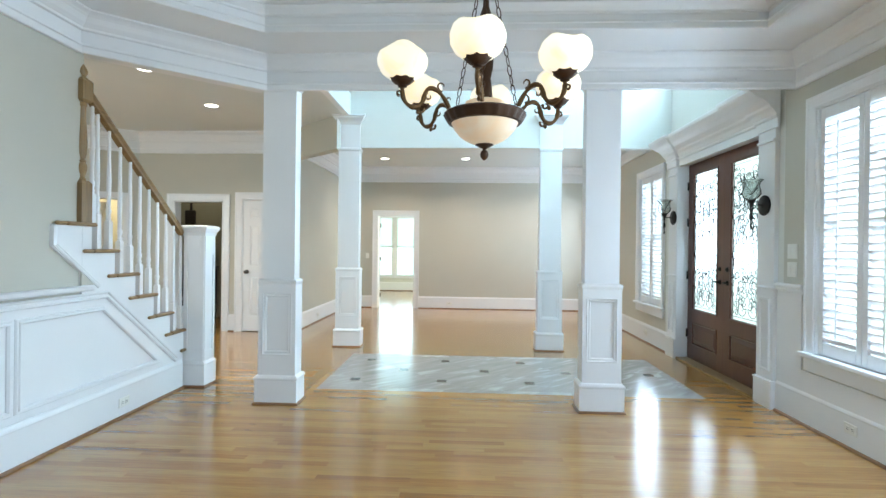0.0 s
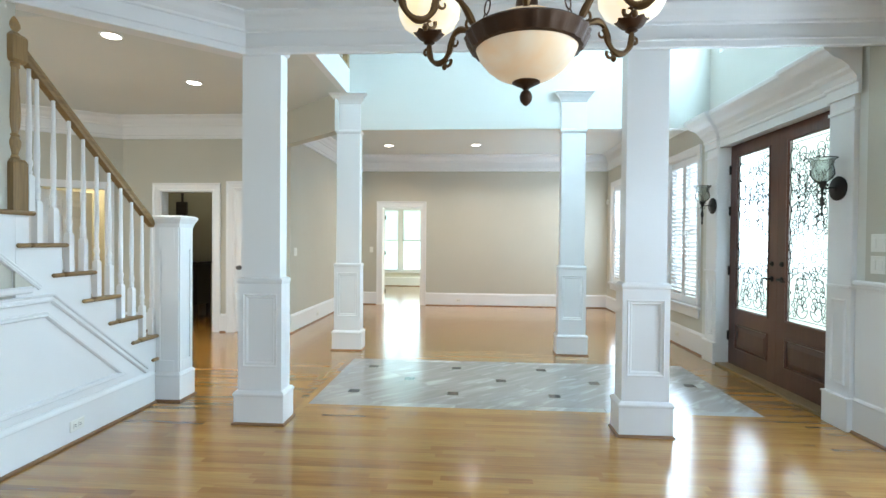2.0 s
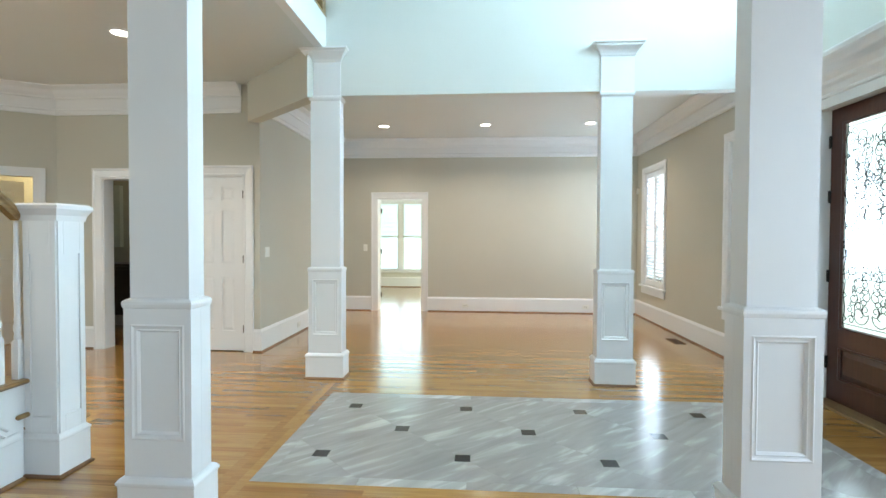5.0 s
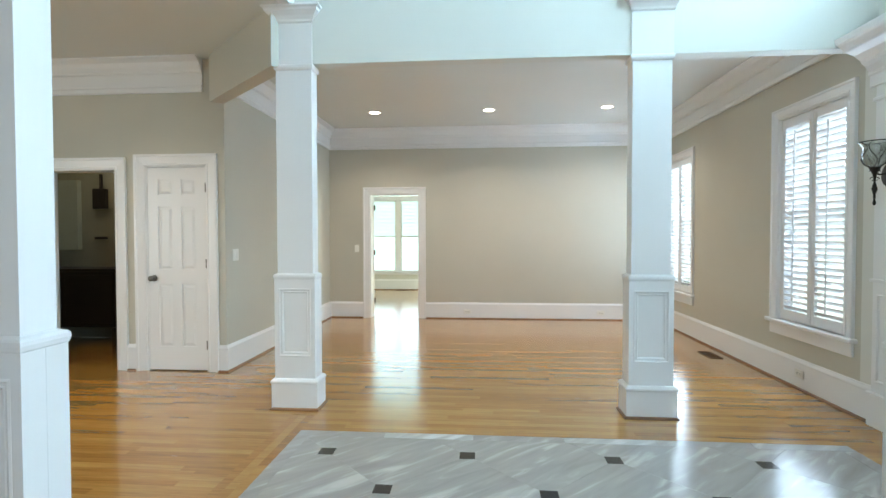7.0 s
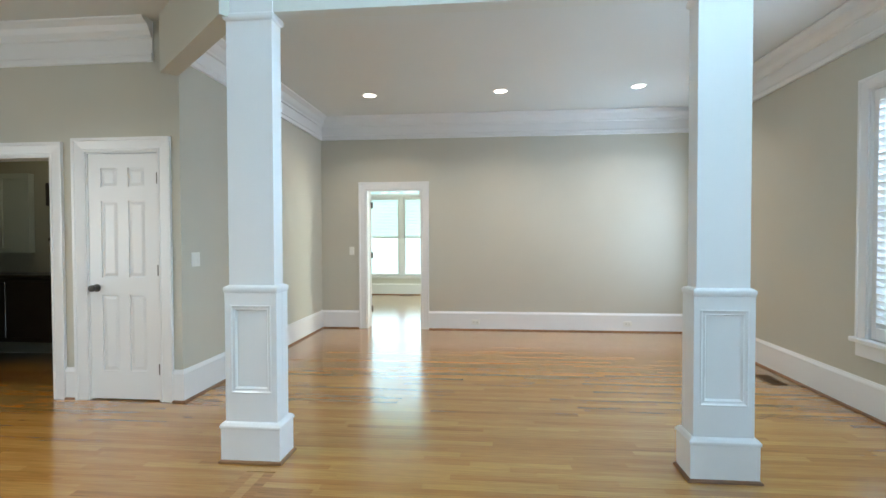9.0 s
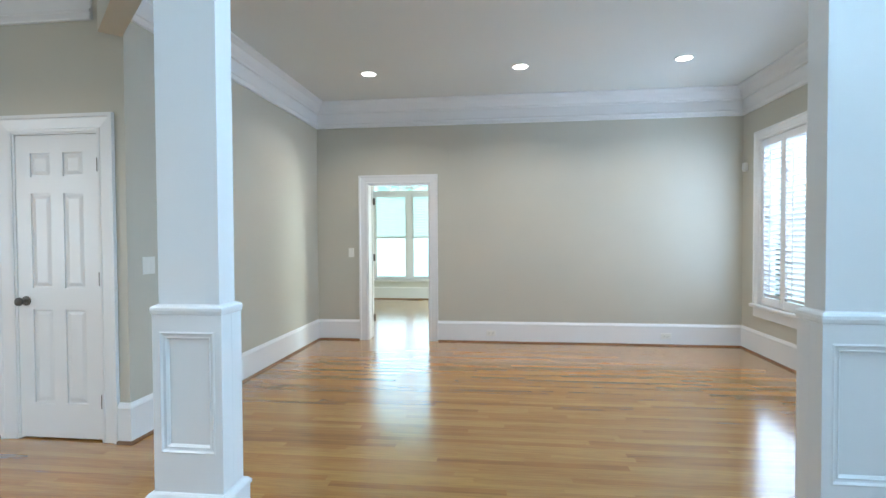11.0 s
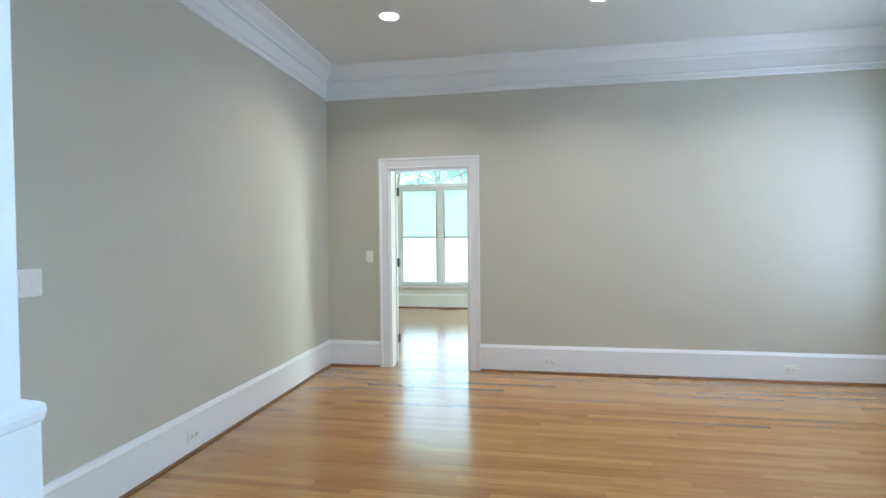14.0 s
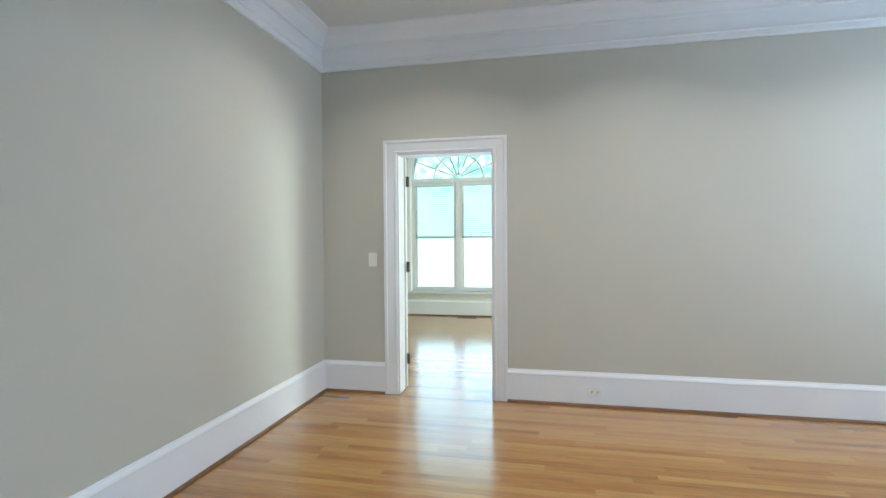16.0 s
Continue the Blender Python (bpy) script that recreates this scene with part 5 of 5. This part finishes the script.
# ---- sconces ----
def sconce(y, z):
    s = thing("wall_sconce", "black iron wall sconce with a crackled glass tulip shade", "wall lamp", "entry sconces", (2.694, y, z))
    bm = bmesh.new()
    m = pose(0, 0, 0, 0, -90, 0)
    lathe(bm, [(0.0, 0), (0.086, 0.0), (0.088, 0.010), (0.074, 0.020), (0.03, 0.022), (0.012, 0.03), (0.0, 0.032)], m, 24)
    part("backplate", bm, IRON, s, smooth=True)
    bm = bmesh.new()
    tube(bm, [(-0.02, 0, 0.0), (-0.05, 0, 0.006), (-0.085, 0, 0.0), (-0.115, 0, 0.01)], 0.006, 6)
    for f in (-1, 1):
        for cz, r in ((0.02, 0.022), (-0.03, 0.016)):
            pts = [(-0.115 + f * (0.012 + r * (1 - 0.06 * i) * math.cos(i * 0.55)), 0.0, cz + r * (1 - 0.06 * i) * math.sin(i * 0.55)) for i in range(11)]
            tube(bm, pts, 0.003, 5)
    part("scroll_arm", bm, IRON, s)
    bm = bmesh.new()
    lathe(bm, [(0.0, -0.205), (0.006, -0.20), (0.011, -0.185), (0.005, -0.165), (0.008, -0.15), (0.006, -0.13), (0.009, -0.125), (0.017, -0.095), (0.009, -0.06), (0.006, -0.05), (0.008, -0.02), (0.012, 0.0), (0.024, 0.03), (0.034, 0.045), (0.030, 0.05), (0.0, 0.048)], pose(-0.115, 0, 0), 14)
    part("drop_finial", bm, IRON, s, smooth=True)
    bm = bmesh.new()
    out = [(0.026, 0.048), (0.056, 0.07), (0.071, 0.10), (0.069, 0.135), (0.064, 0.165), (0.071, 0.195), (0.088, 0.215)]
    inn = [(r - 0.004, zz) for r, zz in out][::-1]
    n = 20
    rings = [[bm.verts.new((-0.115 + r * math.cos(2 * math.pi * k / n), r * math.sin(2 * math.pi * k / n), zz)) for k in range(n)] for r, zz in out + inn]
    for a, b in zip(rings, rings[1:]):
        for k in range(n):
            bm.faces.new((a[k], a[(k + 1) % n], b[(k + 1) % n], b[k]))
    bm.faces.new(rings[0]), bm.faces.new(rings[-1])
    part("glass_shade", bm, CRACKLE, s, "clear crackled glass tulip shade", smooth=True)
    bm = bmesh.new()
    ring = [(-0.115 + 0.089 * math.cos(t), 0.089 * math.sin(t), 0.215) for t in [2 * math.pi * k / 20 for k in range(20)]]
    tube(bm, ring, 0.0035, 5, closed=True)
    for k in range(8):
        pts = []
        for i, (r, zz) in enumerate(out):
            a = 2 * math.pi * k / 8 + 0.35 * math.sin(i * 1.05) * (1 if k % 2 else -1)
            pts.append((-0.115 + (r + 0.002) * math.cos(a), (r + 0.002) * math.sin(a), zz))
        tube(bm, pts, 0.0022, 4)
    part("wire_cage", bm, IRON, s, "black wire cage round the glass")


sconce(5.05, 1.712)
sconce(6.945, 1.722)

# ---- upper balcony rail ----
br = thing("balcony_rail", "oak balcony rail above the entry with white balusters", "balcony rail", at=(-1.46, 4.86, 3.34))
part("rail", boxbm(-0.03, 0.03, 0.001, 2.279, 0.86, 0.92, bevel=0.012), OAKTRIM, br)
part("shoe_rail", boxbm(-0.045, 0.045, 0.001, 2.279, 0.0, 0.022, bevel=0.004), OAKTRIM, br)
bm = bmesh.new()
rects(bm, [(0.045, 0.045, 0.022), (0.045, 0.045, 1.05), (0.03, 0.03, 1.08)])
hp = part("half_newel", bm, OAKPOST, br)
hp.matrix_basis = pose(0, 2.21, 0)
spm = None
for k in range(17):
    y = 0.09 + k * 0.122
    if spm is None:
        bm = bmesh.new()
        rects(bm, [(0.015, 0.015, 0.022), (0.015, 0.015, 0.22), (0.01, 0.01, 0.24), (0.013, 0.013, 0.45), (0.010, 0.010, 0.86)])
        o = part("baluster", bm, WHITE, br)
        o.matrix_basis = pose(0, y, 0)
        spm = o.data
    else:
        share("baluster", spm, br, pose(0, y, 0))

# ---- back room arched window ----
WX0, WX1, WZ0, WZS = -2.91, -1.26, 0.416, 2.30
wc, wr, yb = (WX0 + WX1) / 2, (WX1 - WX0) / 2, 15.72
aw = structure(new("window_arched"), "white arched double window with fan muntins", "window")
# spandrels that round the opening's head
bm = bmesh.new()
for f in (-1, 1):
    arc = [(wc + f * wr * math.cos(t), WZS + wr * math.sin(t)) for t in [math.pi / 2 * k / 12 for k in range(13)]]
    poly = arc + [(wc, 3.13 + 0.02), (wc + f * (wr + 0.001), 3.13 + 0.02)]
    lo = [bm.verts.new((px, yb + 0.002, pz)) for px, pz in poly]
    hi = [bm.verts.new((px, yb + 0.148, pz)) for px, pz in poly]
    bm.faces.new(lo), bm.faces.new(hi)
    for k in range(len(poly)):
        j = (k + 1) % len(poly)
        bm.faces.new((lo[k], lo[j], hi[j], hi[k]))
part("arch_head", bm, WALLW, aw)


def ta(u, v, d):
    return (u, yb - d, v)


bm = bmesh.new()
arc = [(wc - wr * math.cos(t), WZS + wr * math.sin(t)) for t in [math.pi * k / 24 for k in range(25)]]
moulding(bm, [(WX0, WZ0)] + arc + [(WX1, WZ0)], [(0, 0), (0, 0.014), (0.02, 0.02), (0.08, 0.024), (0.10, 0.028), (0.10, 0)], to3d=ta)
part("casing", bm, WHITE, aw)
bm = bmesh.new()
box(bm, WX0 - 0.14, WX1 + 0.14, yb - 0.06, yb + 0.08, WZ0 - 0.035, WZ0)
part("window_sill", bm, WHITE, aw)
bm = bmesh.new()
yf = yb + 0.06
for x0, x1, z0, z1 in ((WX0, WX0 + 0.06, WZ0, WZS - 0.03), (WX1 - 0.06, WX1, WZ0, WZS - 0.03), (wc - 0.05, wc + 0.05, WZ0, WZS - 0.03), (WX0, WX1, WZS - 0.03, WZS + 0.04)):
    box(bm, x0 + 0.0005, x1 - 0.0005, yf, yf + 0.05, z0 + 0.0005, z1)
part("window_frame", bm, WHITE, aw)
for x0, x1 in ((WX0 + 0.06, wc - 0.05), (wc + 0.05, WX1 - 0.06)):
    bm = bmesh.new()
    for a, b, c, d in ((x0, x1, WZ0, WZ0 + 0.07), (x0, x1, 1.31, 1.355), (x0, x1, 2.21, 2.269), (x0, x0 + 0.04, WZ0 + 0.07, 2.21), (x1 - 0.04, x1, WZ0 + 0.07, 2.21)):
        box(bm, a + 0.001, b - 0.001, yf + 0.01, yf + 0.04, c + 0.001, d - 0.001)
    part("sash", bm, WHITE, aw)
    p = part("pane", boxbm(x0 + 0.04, x1 - 0.04, yf + 0.022, yf + 0.028, WZ0 + 0.07, 2.21), PANE, aw)
    p.visible_shadow = False
bm = bmesh.new()
for r in (wr - 0.03, wr * 0.52):
    tube(bm, [(wc - r * math.cos(t), yf + 0.02, WZS + 0.03 + r * 0.97 * math.sin(t)) for t in [math.pi * k / 20 for k in range(21)]], 0.019, 6)
for k in range(1, 8):
    t = math.pi * k / 8
    tube(bm, [(wc - 0.05 * math.cos(t), yf + 0.02, WZS + 0.04 + 0.05 * math.sin(t)), (wc - (wr - 0.03) * math.cos(t), yf + 0.02, WZS + 0.03 + (wr - 0.03) * math.sin(t))], 0.016, 6)
part("fan_muntins", bm, WHITE, aw)
# half-lowered slatted blinds on the upper sashes
BLIND = material("blind_slat", (0.85, 0.86, 0.84), 0.5)
bt = BLIND.node_tree
glow, half = bt.nodes.new("ShaderNodeBsdfTranslucent"), bt.nodes.new("ShaderNodeMixShader")
glow.inputs["Color"].default_value = (0.85, 0.88, 0.84, 1)
half.inputs[0].default_value = 0.6
bt.links.new(bt.nodes["Principled BSDF"].outputs[0], half.inputs[1])
bt.links.new(glow.outputs[0], half.inputs[2])
bt.links.new(half.outputs[0], bt.nodes["Material Output"].inputs[0])
for x0, x1 in ((WX0 + 0.06, wc - 0.05), (wc + 0.05, WX1 - 0.06)):
    bl = thing("window_blind", "white slatted blind drawn over the upper sash", "blind", "back room blinds", ((x0 + x1) / 2, yf - 0.02, 0))
    hw = (x1 - x0) / 2 - 0.01
    part("head_rail", boxbm(-hw, hw, -0.02, 0.02, 2.215, 2.255), WHITE, bl)
    sm = None
    for k in range(26):
        z = 2.20 - k * 0.0345
        if sm is None:
            o = part("slat", boxbm(-hw, hw, -0.012, 0.012, -0.001, 0.001), BLIND, bl)
            o.matrix_basis = pose(0, 0, z, 42, 0, 0)
            sm = o.data
        else:
            share("slat", sm, bl, pose(0, 0, z, 42, 0, 0))

# ---- dim side room: cabinet, hung box, wall cupboard ----
cab = thing("sideboard", "nearly black wooden sideboard on short legs in the dim room", "sideboard", at=(-5.50, 9.37, 0))
part("body", boxbm(-0.28, 1.05, -0.22, 0.22, 0.22, 0.90, bevel=0.01), DARKWOOD, cab)
part("top", boxbm(-0.31, 1.08, -0.25, 0.25, 0.901, 0.935, bevel=0.006), DARKWOOD, cab)
for x in (-0.25, 1.02):
    for y in (-0.19, 0.19):
        part("leg", boxbm(x - 0.025, x + 0.025, y - 0.025, y + 0.025, 0.0, 0.219), DARKWOOD, cab)
for x in (0.05, 0.71):
    part("cabinet_door", boxbm(x - 0.30, x + 0.30, -0.232, -0.2205, 0.27, 0.86, bevel=0.004), DARKWOOD, cab)
hang = thing("wall_phone", "black box hanging from a bracket on the wall", "wall phone", at=(-4.95, 9.595, 1.82))
part("body", boxbm(-0.09, 0.09, -0.07, 0.0, -0.13, 0.13, bevel=0.01), DARKWOOD, hang)
part("bracket", boxbm(-0.015, 0.015, -0.035, -0.005, 0.1305, 0.32, bevel=0.003), DARKWOOD, hang)
shf = thing("small_bracket", "dark metal bracket on the wall", "bracket", at=(-4.93, 9.595, 1.31))
part("arm", boxbm(-0.10, 0.05, -0.05, 0.0, -0.015, 0.015, bevel=0.004), DARKWOOD, shf)
cup = thing("wall_cupboard", "tall framed grey-green cupboard door on the wall", "cupboard", at=(-5.42, 9.595, 1.58))
part("body", boxbm(-0.22, 0.18, -0.05, 0.0, -0.42, 0.48), CUPB, cup)
bm = bmesh.new()
for a, b, c, d in ((-0.22, -0.16, -0.42, 0.48), (0.12, 0.18, -0.42, 0.48), (-0.16, 0.12, -0.42, -0.36), (-0.16, 0.12, 0.42, 0.48)):
    box(bm, a, b, -0.07, -0.0505, c, d)
part("frame", bm, CUPB, cup)

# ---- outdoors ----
# backdrop sheets glow: the daylight outdoors is put into their emission
GREEN = bpy.data.materials.new("glowing_garden")
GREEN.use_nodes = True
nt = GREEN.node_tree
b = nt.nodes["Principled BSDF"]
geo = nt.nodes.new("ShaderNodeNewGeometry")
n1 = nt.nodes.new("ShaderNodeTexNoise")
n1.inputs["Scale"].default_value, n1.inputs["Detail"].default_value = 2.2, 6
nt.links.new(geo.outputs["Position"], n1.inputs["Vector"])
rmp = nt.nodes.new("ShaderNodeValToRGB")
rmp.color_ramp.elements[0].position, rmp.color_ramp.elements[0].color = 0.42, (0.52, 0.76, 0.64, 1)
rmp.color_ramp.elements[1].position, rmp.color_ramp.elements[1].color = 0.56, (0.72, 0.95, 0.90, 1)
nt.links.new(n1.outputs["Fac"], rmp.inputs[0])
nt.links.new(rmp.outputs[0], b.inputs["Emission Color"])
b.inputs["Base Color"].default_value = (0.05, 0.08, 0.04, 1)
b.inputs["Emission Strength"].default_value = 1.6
FRONT_GLOW = GREEN.copy()
# behind the house: tree crowns above, a pale band of painted brightness below
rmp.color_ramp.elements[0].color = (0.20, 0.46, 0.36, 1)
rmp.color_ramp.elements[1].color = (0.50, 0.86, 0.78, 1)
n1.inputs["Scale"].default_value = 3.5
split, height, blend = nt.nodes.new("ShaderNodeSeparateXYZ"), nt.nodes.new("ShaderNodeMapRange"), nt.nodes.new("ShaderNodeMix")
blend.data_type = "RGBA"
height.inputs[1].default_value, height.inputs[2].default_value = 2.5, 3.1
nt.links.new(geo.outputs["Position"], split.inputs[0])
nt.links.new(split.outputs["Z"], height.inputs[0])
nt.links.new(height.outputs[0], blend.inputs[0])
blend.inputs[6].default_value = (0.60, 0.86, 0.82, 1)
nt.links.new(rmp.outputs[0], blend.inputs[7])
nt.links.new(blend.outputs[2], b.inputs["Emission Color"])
# front copy is paler, with the outdoor glare painted into its glow
FRONT_GLOW.name = "glowing_front_garden"
for nd_ in FRONT_GLOW.node_tree.nodes:
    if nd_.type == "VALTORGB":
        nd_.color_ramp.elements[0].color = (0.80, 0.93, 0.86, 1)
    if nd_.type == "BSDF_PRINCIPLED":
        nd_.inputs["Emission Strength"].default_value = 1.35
structure(part("backdrop", boxbm(-14, 8, 22.0, 22.1, -0.5, 9), GREEN), "glowing backdrop of a leafy garden outside the back windows", "backdrop")
structure(part("backdrop", boxbm(5.0, 5.1, -3, 15, -0.159, 4.5), FRONT_GLOW), "glowing pale garden backdrop in front of the house", "backdrop")
GRASS = material("grass", (0.06, 0.10, 0.03), 0.9, grain=0.3)
bm = bmesh.new()
box(bm, -200, 200, -200, 200, -0.5, -0.16)
structure(part("ground", bm, GRASS), "grassy ground outside", "ground")

# ---- floor ----
slab("subfloor", [(-7.5, YB), (XR + 0.17, YB), (XR + 0.17, 15.87), (-7.5, 15.87)], -0.14, -0.019, GAP, "dark bed under the floor boards", "floor")
MX0, MX1, MY0, MY1 = -1.235, 2.28, 5.17, 6.72   # marble field
BX0, BX1 = -1.235 - 3 * 0.0572, -1.235            # border boards running forward
TOP, BW = 0.0, 0.0572
rnd = random.Random(11)


def board(bm, x0, x1, y0, y1, g=0.0):
    t = 0.019
    x0, x1, y0, y1 = x0 + g, x1 - g, y0 + g, y1 - g
    a = [bm.verts.new(p) for p in ((x0, y0, -t), (x1, y0, -t), (x1, y1, -t), (x0, y1, -t))]
    d = [bm.verts.new(p) for p in ((x0, y0, TOP), (x1, y0, TOP), (x1, y1, TOP), (x0, y1, TOP))]
    for k in range(4):
        bm.faces.new((a[k], a[(k + 1) % 4], d[(k + 1) % 4], d[k]))
    bm.faces.new(d)


boards = []
rows = int((15.87 - YB) / BW)
for r in range(rows):
    y0 = YB + r * BW
    y1 = y0 + BW
    ym = (y0 + y1) / 2
    spans = []
    if ym < YH:
        spans = [(-7.4, XR)]
    elif ym < 9.6:
        spans = [(-7.4, XR)]
    elif ym < YF:
        spans = [(XL - 0.02, XR)]
    elif ym < YF + 0.15:
        spans = [(-1.80, -1.02)]
    else:
        spans = [(-4.5, 1.7)]
    if 5.1 < ym < 6.9:
        spans = [(a, b + (0.11 if b == XR else 0)) for a, b in spans]
    out = []
    for a, b in spans:
        # leave out the marble field and the forward-running border strip
        cuts = [(MX0 - 0.0, MX1)] if MY0 < ym < MY1 else []
        if 4.95 < ym < 7.02:
            cuts.append((BX0, BX1))
        segs = [(a, b)]
        for c0, c1 in cuts:
            segs = [s for (p, q) in segs for s in ((p, min(q, c0)), (max(p, c1), q)) if s[1] - s[0] > 0.02]
        out += segs
    for a, b in out:
        x = a
        first = True
        while x < b - 1e-6:
            L = rnd.uniform(0.35, 1.5) * (rnd.uniform(0.2, 1) if first else 1)
            first = False
            e = min(b, x + L)
            if b - e < 0.18:
                e = b
            boards.append((x, e, y0, y1))
            x = e
near = sorted((bb for bb in boards if -2.3 < (bb[0] + bb[1]) / 2 < 2.3 and bb[0] > -2.5 and bb[2] > 7.35 and bb[3] < 11.4), key=lambda q: (abs((q[0] + q[1]) / 2 + 0.6) + abs(q[2] - 8.8)))[:290]
nearset = set(near)
bm = bmesh.new()
for bb in boards:
    if bb not in nearset:
        board(bm, *bb)
# strips running forward beside the marble
k = 0
x = BX0
while x < BX1 - 0.02:
    y = 4.94
    while y < 7.00:
        e = min(7.00, y + rnd.uniform(0.5, 1.3))
        board(bm, x, x + BW, y, e)
        y = e
    x += BW
floor = structure(new("floor"), "glossy honey-coloured narrow oak strip floor", "floor")
far = part("far_boards", bm, OAK, floor)
far["kind"] = "stuff"
for bb in near:
    bm = bmesh.new()
    board(bm, *bb, g=0.00002)
    me = bpy.data.meshes.new("board")
    bm.to_mesh(me)
    bm.free()
    me.materials.append(OAK)
    share("board", me, floor)

# marble field: tiles set on the diagonal with small black squares at the corners
S, DX = 0.862, -0.955
field = structure(new("marble_floor"), "grey marble tiles on the diagonal with small black squares", "tile floor")
slab("tile_bed", [(MX0, MY0), (MX1, MY0), (MX1, MY1), (MX0, MY1)], -0.019, -0.0035, GROUT, "pale grout under the marble tiles", "floor")


def clip(poly, axis, value, keep_less):
    res = []
    for i, p in enumerate(poly):
        q = poly[(i + 1) % len(poly)]
        pin = (p[axis] <= value) == keep_less
        qin = (q[axis] <= value) == keep_less
        if pin:
            res.append(p)
        if pin != qin:
            f = (value - p[axis]) / (q[axis] - p[axis])
            res.append((p[0] + (q[0] - p[0]) * f, p[1] + (q[1] - p[1]) * f))
    return res


def tile(name, poly, mat, z=0.0005):
    if len(poly) < 3:
        return
    area2 = sum(p[0] * q[1] - q[0] * p[1] for p, q in zip(poly, poly[1:] + poly[:1]))
    if abs(area2) < 0.004 and name == "tile":
        return
    c = (sum(p[0] for p in poly) / len(poly), sum(p[1] for p in poly) / len(poly))
    bm = bmesh.new()
    lo = [bm.verts.new((p[0], p[1], -0.012)) for p in poly]
    md = [bm.verts.new((p[0], p[1], z - 0.0008)) for p in poly]
    hi = [bm.verts.new((p[0] + (c[0] - p[0]) * 0.002, p[1] + (c[1] - p[1]) * 0.002, z)) for p in poly]
    bm.faces.new(hi)
    for a, b in ((lo, md), (md, hi)):
        for k in range(len(poly)):
            j = (k + 1) % len(poly)
            bm.faces.new((a[k], a[j], b[j], b[k]))
    part(name, bm, mat, field)


ROW0 = 6.405
g, dh = 0.0006, 0.046
BRD = 0.085
ix0, ix1, iy0, iy1 = MX0 + BRD, MX1 - BRD, MY0 + BRD, MY1 - BRD
for i in range(-1, 9):
    for j in range(-2, 7):
        if (i + j) % 2 == 0:
            continue
        cx, cy = DX + i * S / 2, ROW0 - j * S / 2
        h = S / 2 - g * 1.4
        poly = [(cx - h, cy), (cx, cy - h), (cx + h, cy), (cx, cy + h)]
        for ax, v, kl in ((0, cx - S / 2 + dh + g, False), (0, cx + S / 2 - dh - g, True), (1, cy - S / 2 + dh + g, False), (1, cy + S / 2 - dh - g, True)):
            poly = clip(poly, ax, v, kl)
        for ax, v, kl in ((0, ix0, False), (0, ix1, True), (1, iy0, False), (1, iy1, True)):
            poly = clip(poly, ax, v, kl)
        tile("tile", poly, MARBLE)
for i in range(-1, 9):
    for j in range(-2, 7):
        if (i + j) % 2 == 0:
            cx, cy = DX + i * S / 2, ROW0 - j * S / 2
            if ix0 + dh < cx < ix1 - dh and iy0 + dh < cy < iy1 - dh:
                tile("inset", [(cx - dh, cy - dh), (cx + dh, cy - dh), (cx + dh, cy + dh), (cx - dh, cy + dh)], DOT, 0.0007)
n = 6
for k in range(n):
    a, b = MX0 + (MX1 - MX0) * k / n + 0.001, MX0 + (MX1 - MX0) * (k + 1) / n - 0.001
    for y0, y1 in ((MY0 + 0.001, iy0 - 0.001), (iy1 + 0.001, MY1 - 0.001)):
        tile("border_tile", [(a, y0), (b, y0), (b, y1), (a, y1)], BORDER if k % 2 else MARBLE)
for x0, x1 in ((MX0 + 0.001, ix0 - 0.001), (ix1 + 0.001, MX1 - 0.001)):
    for k in range(3):
        a, b = iy0 + (iy1 - iy0) * k / 3 + 0.001, iy0 + (iy1 - iy0) * (k + 1) / 3 - 0.001
        tile("border_tile", [(x0, a), (x1, a), (x1, b), (x0, b)], MARBLE)
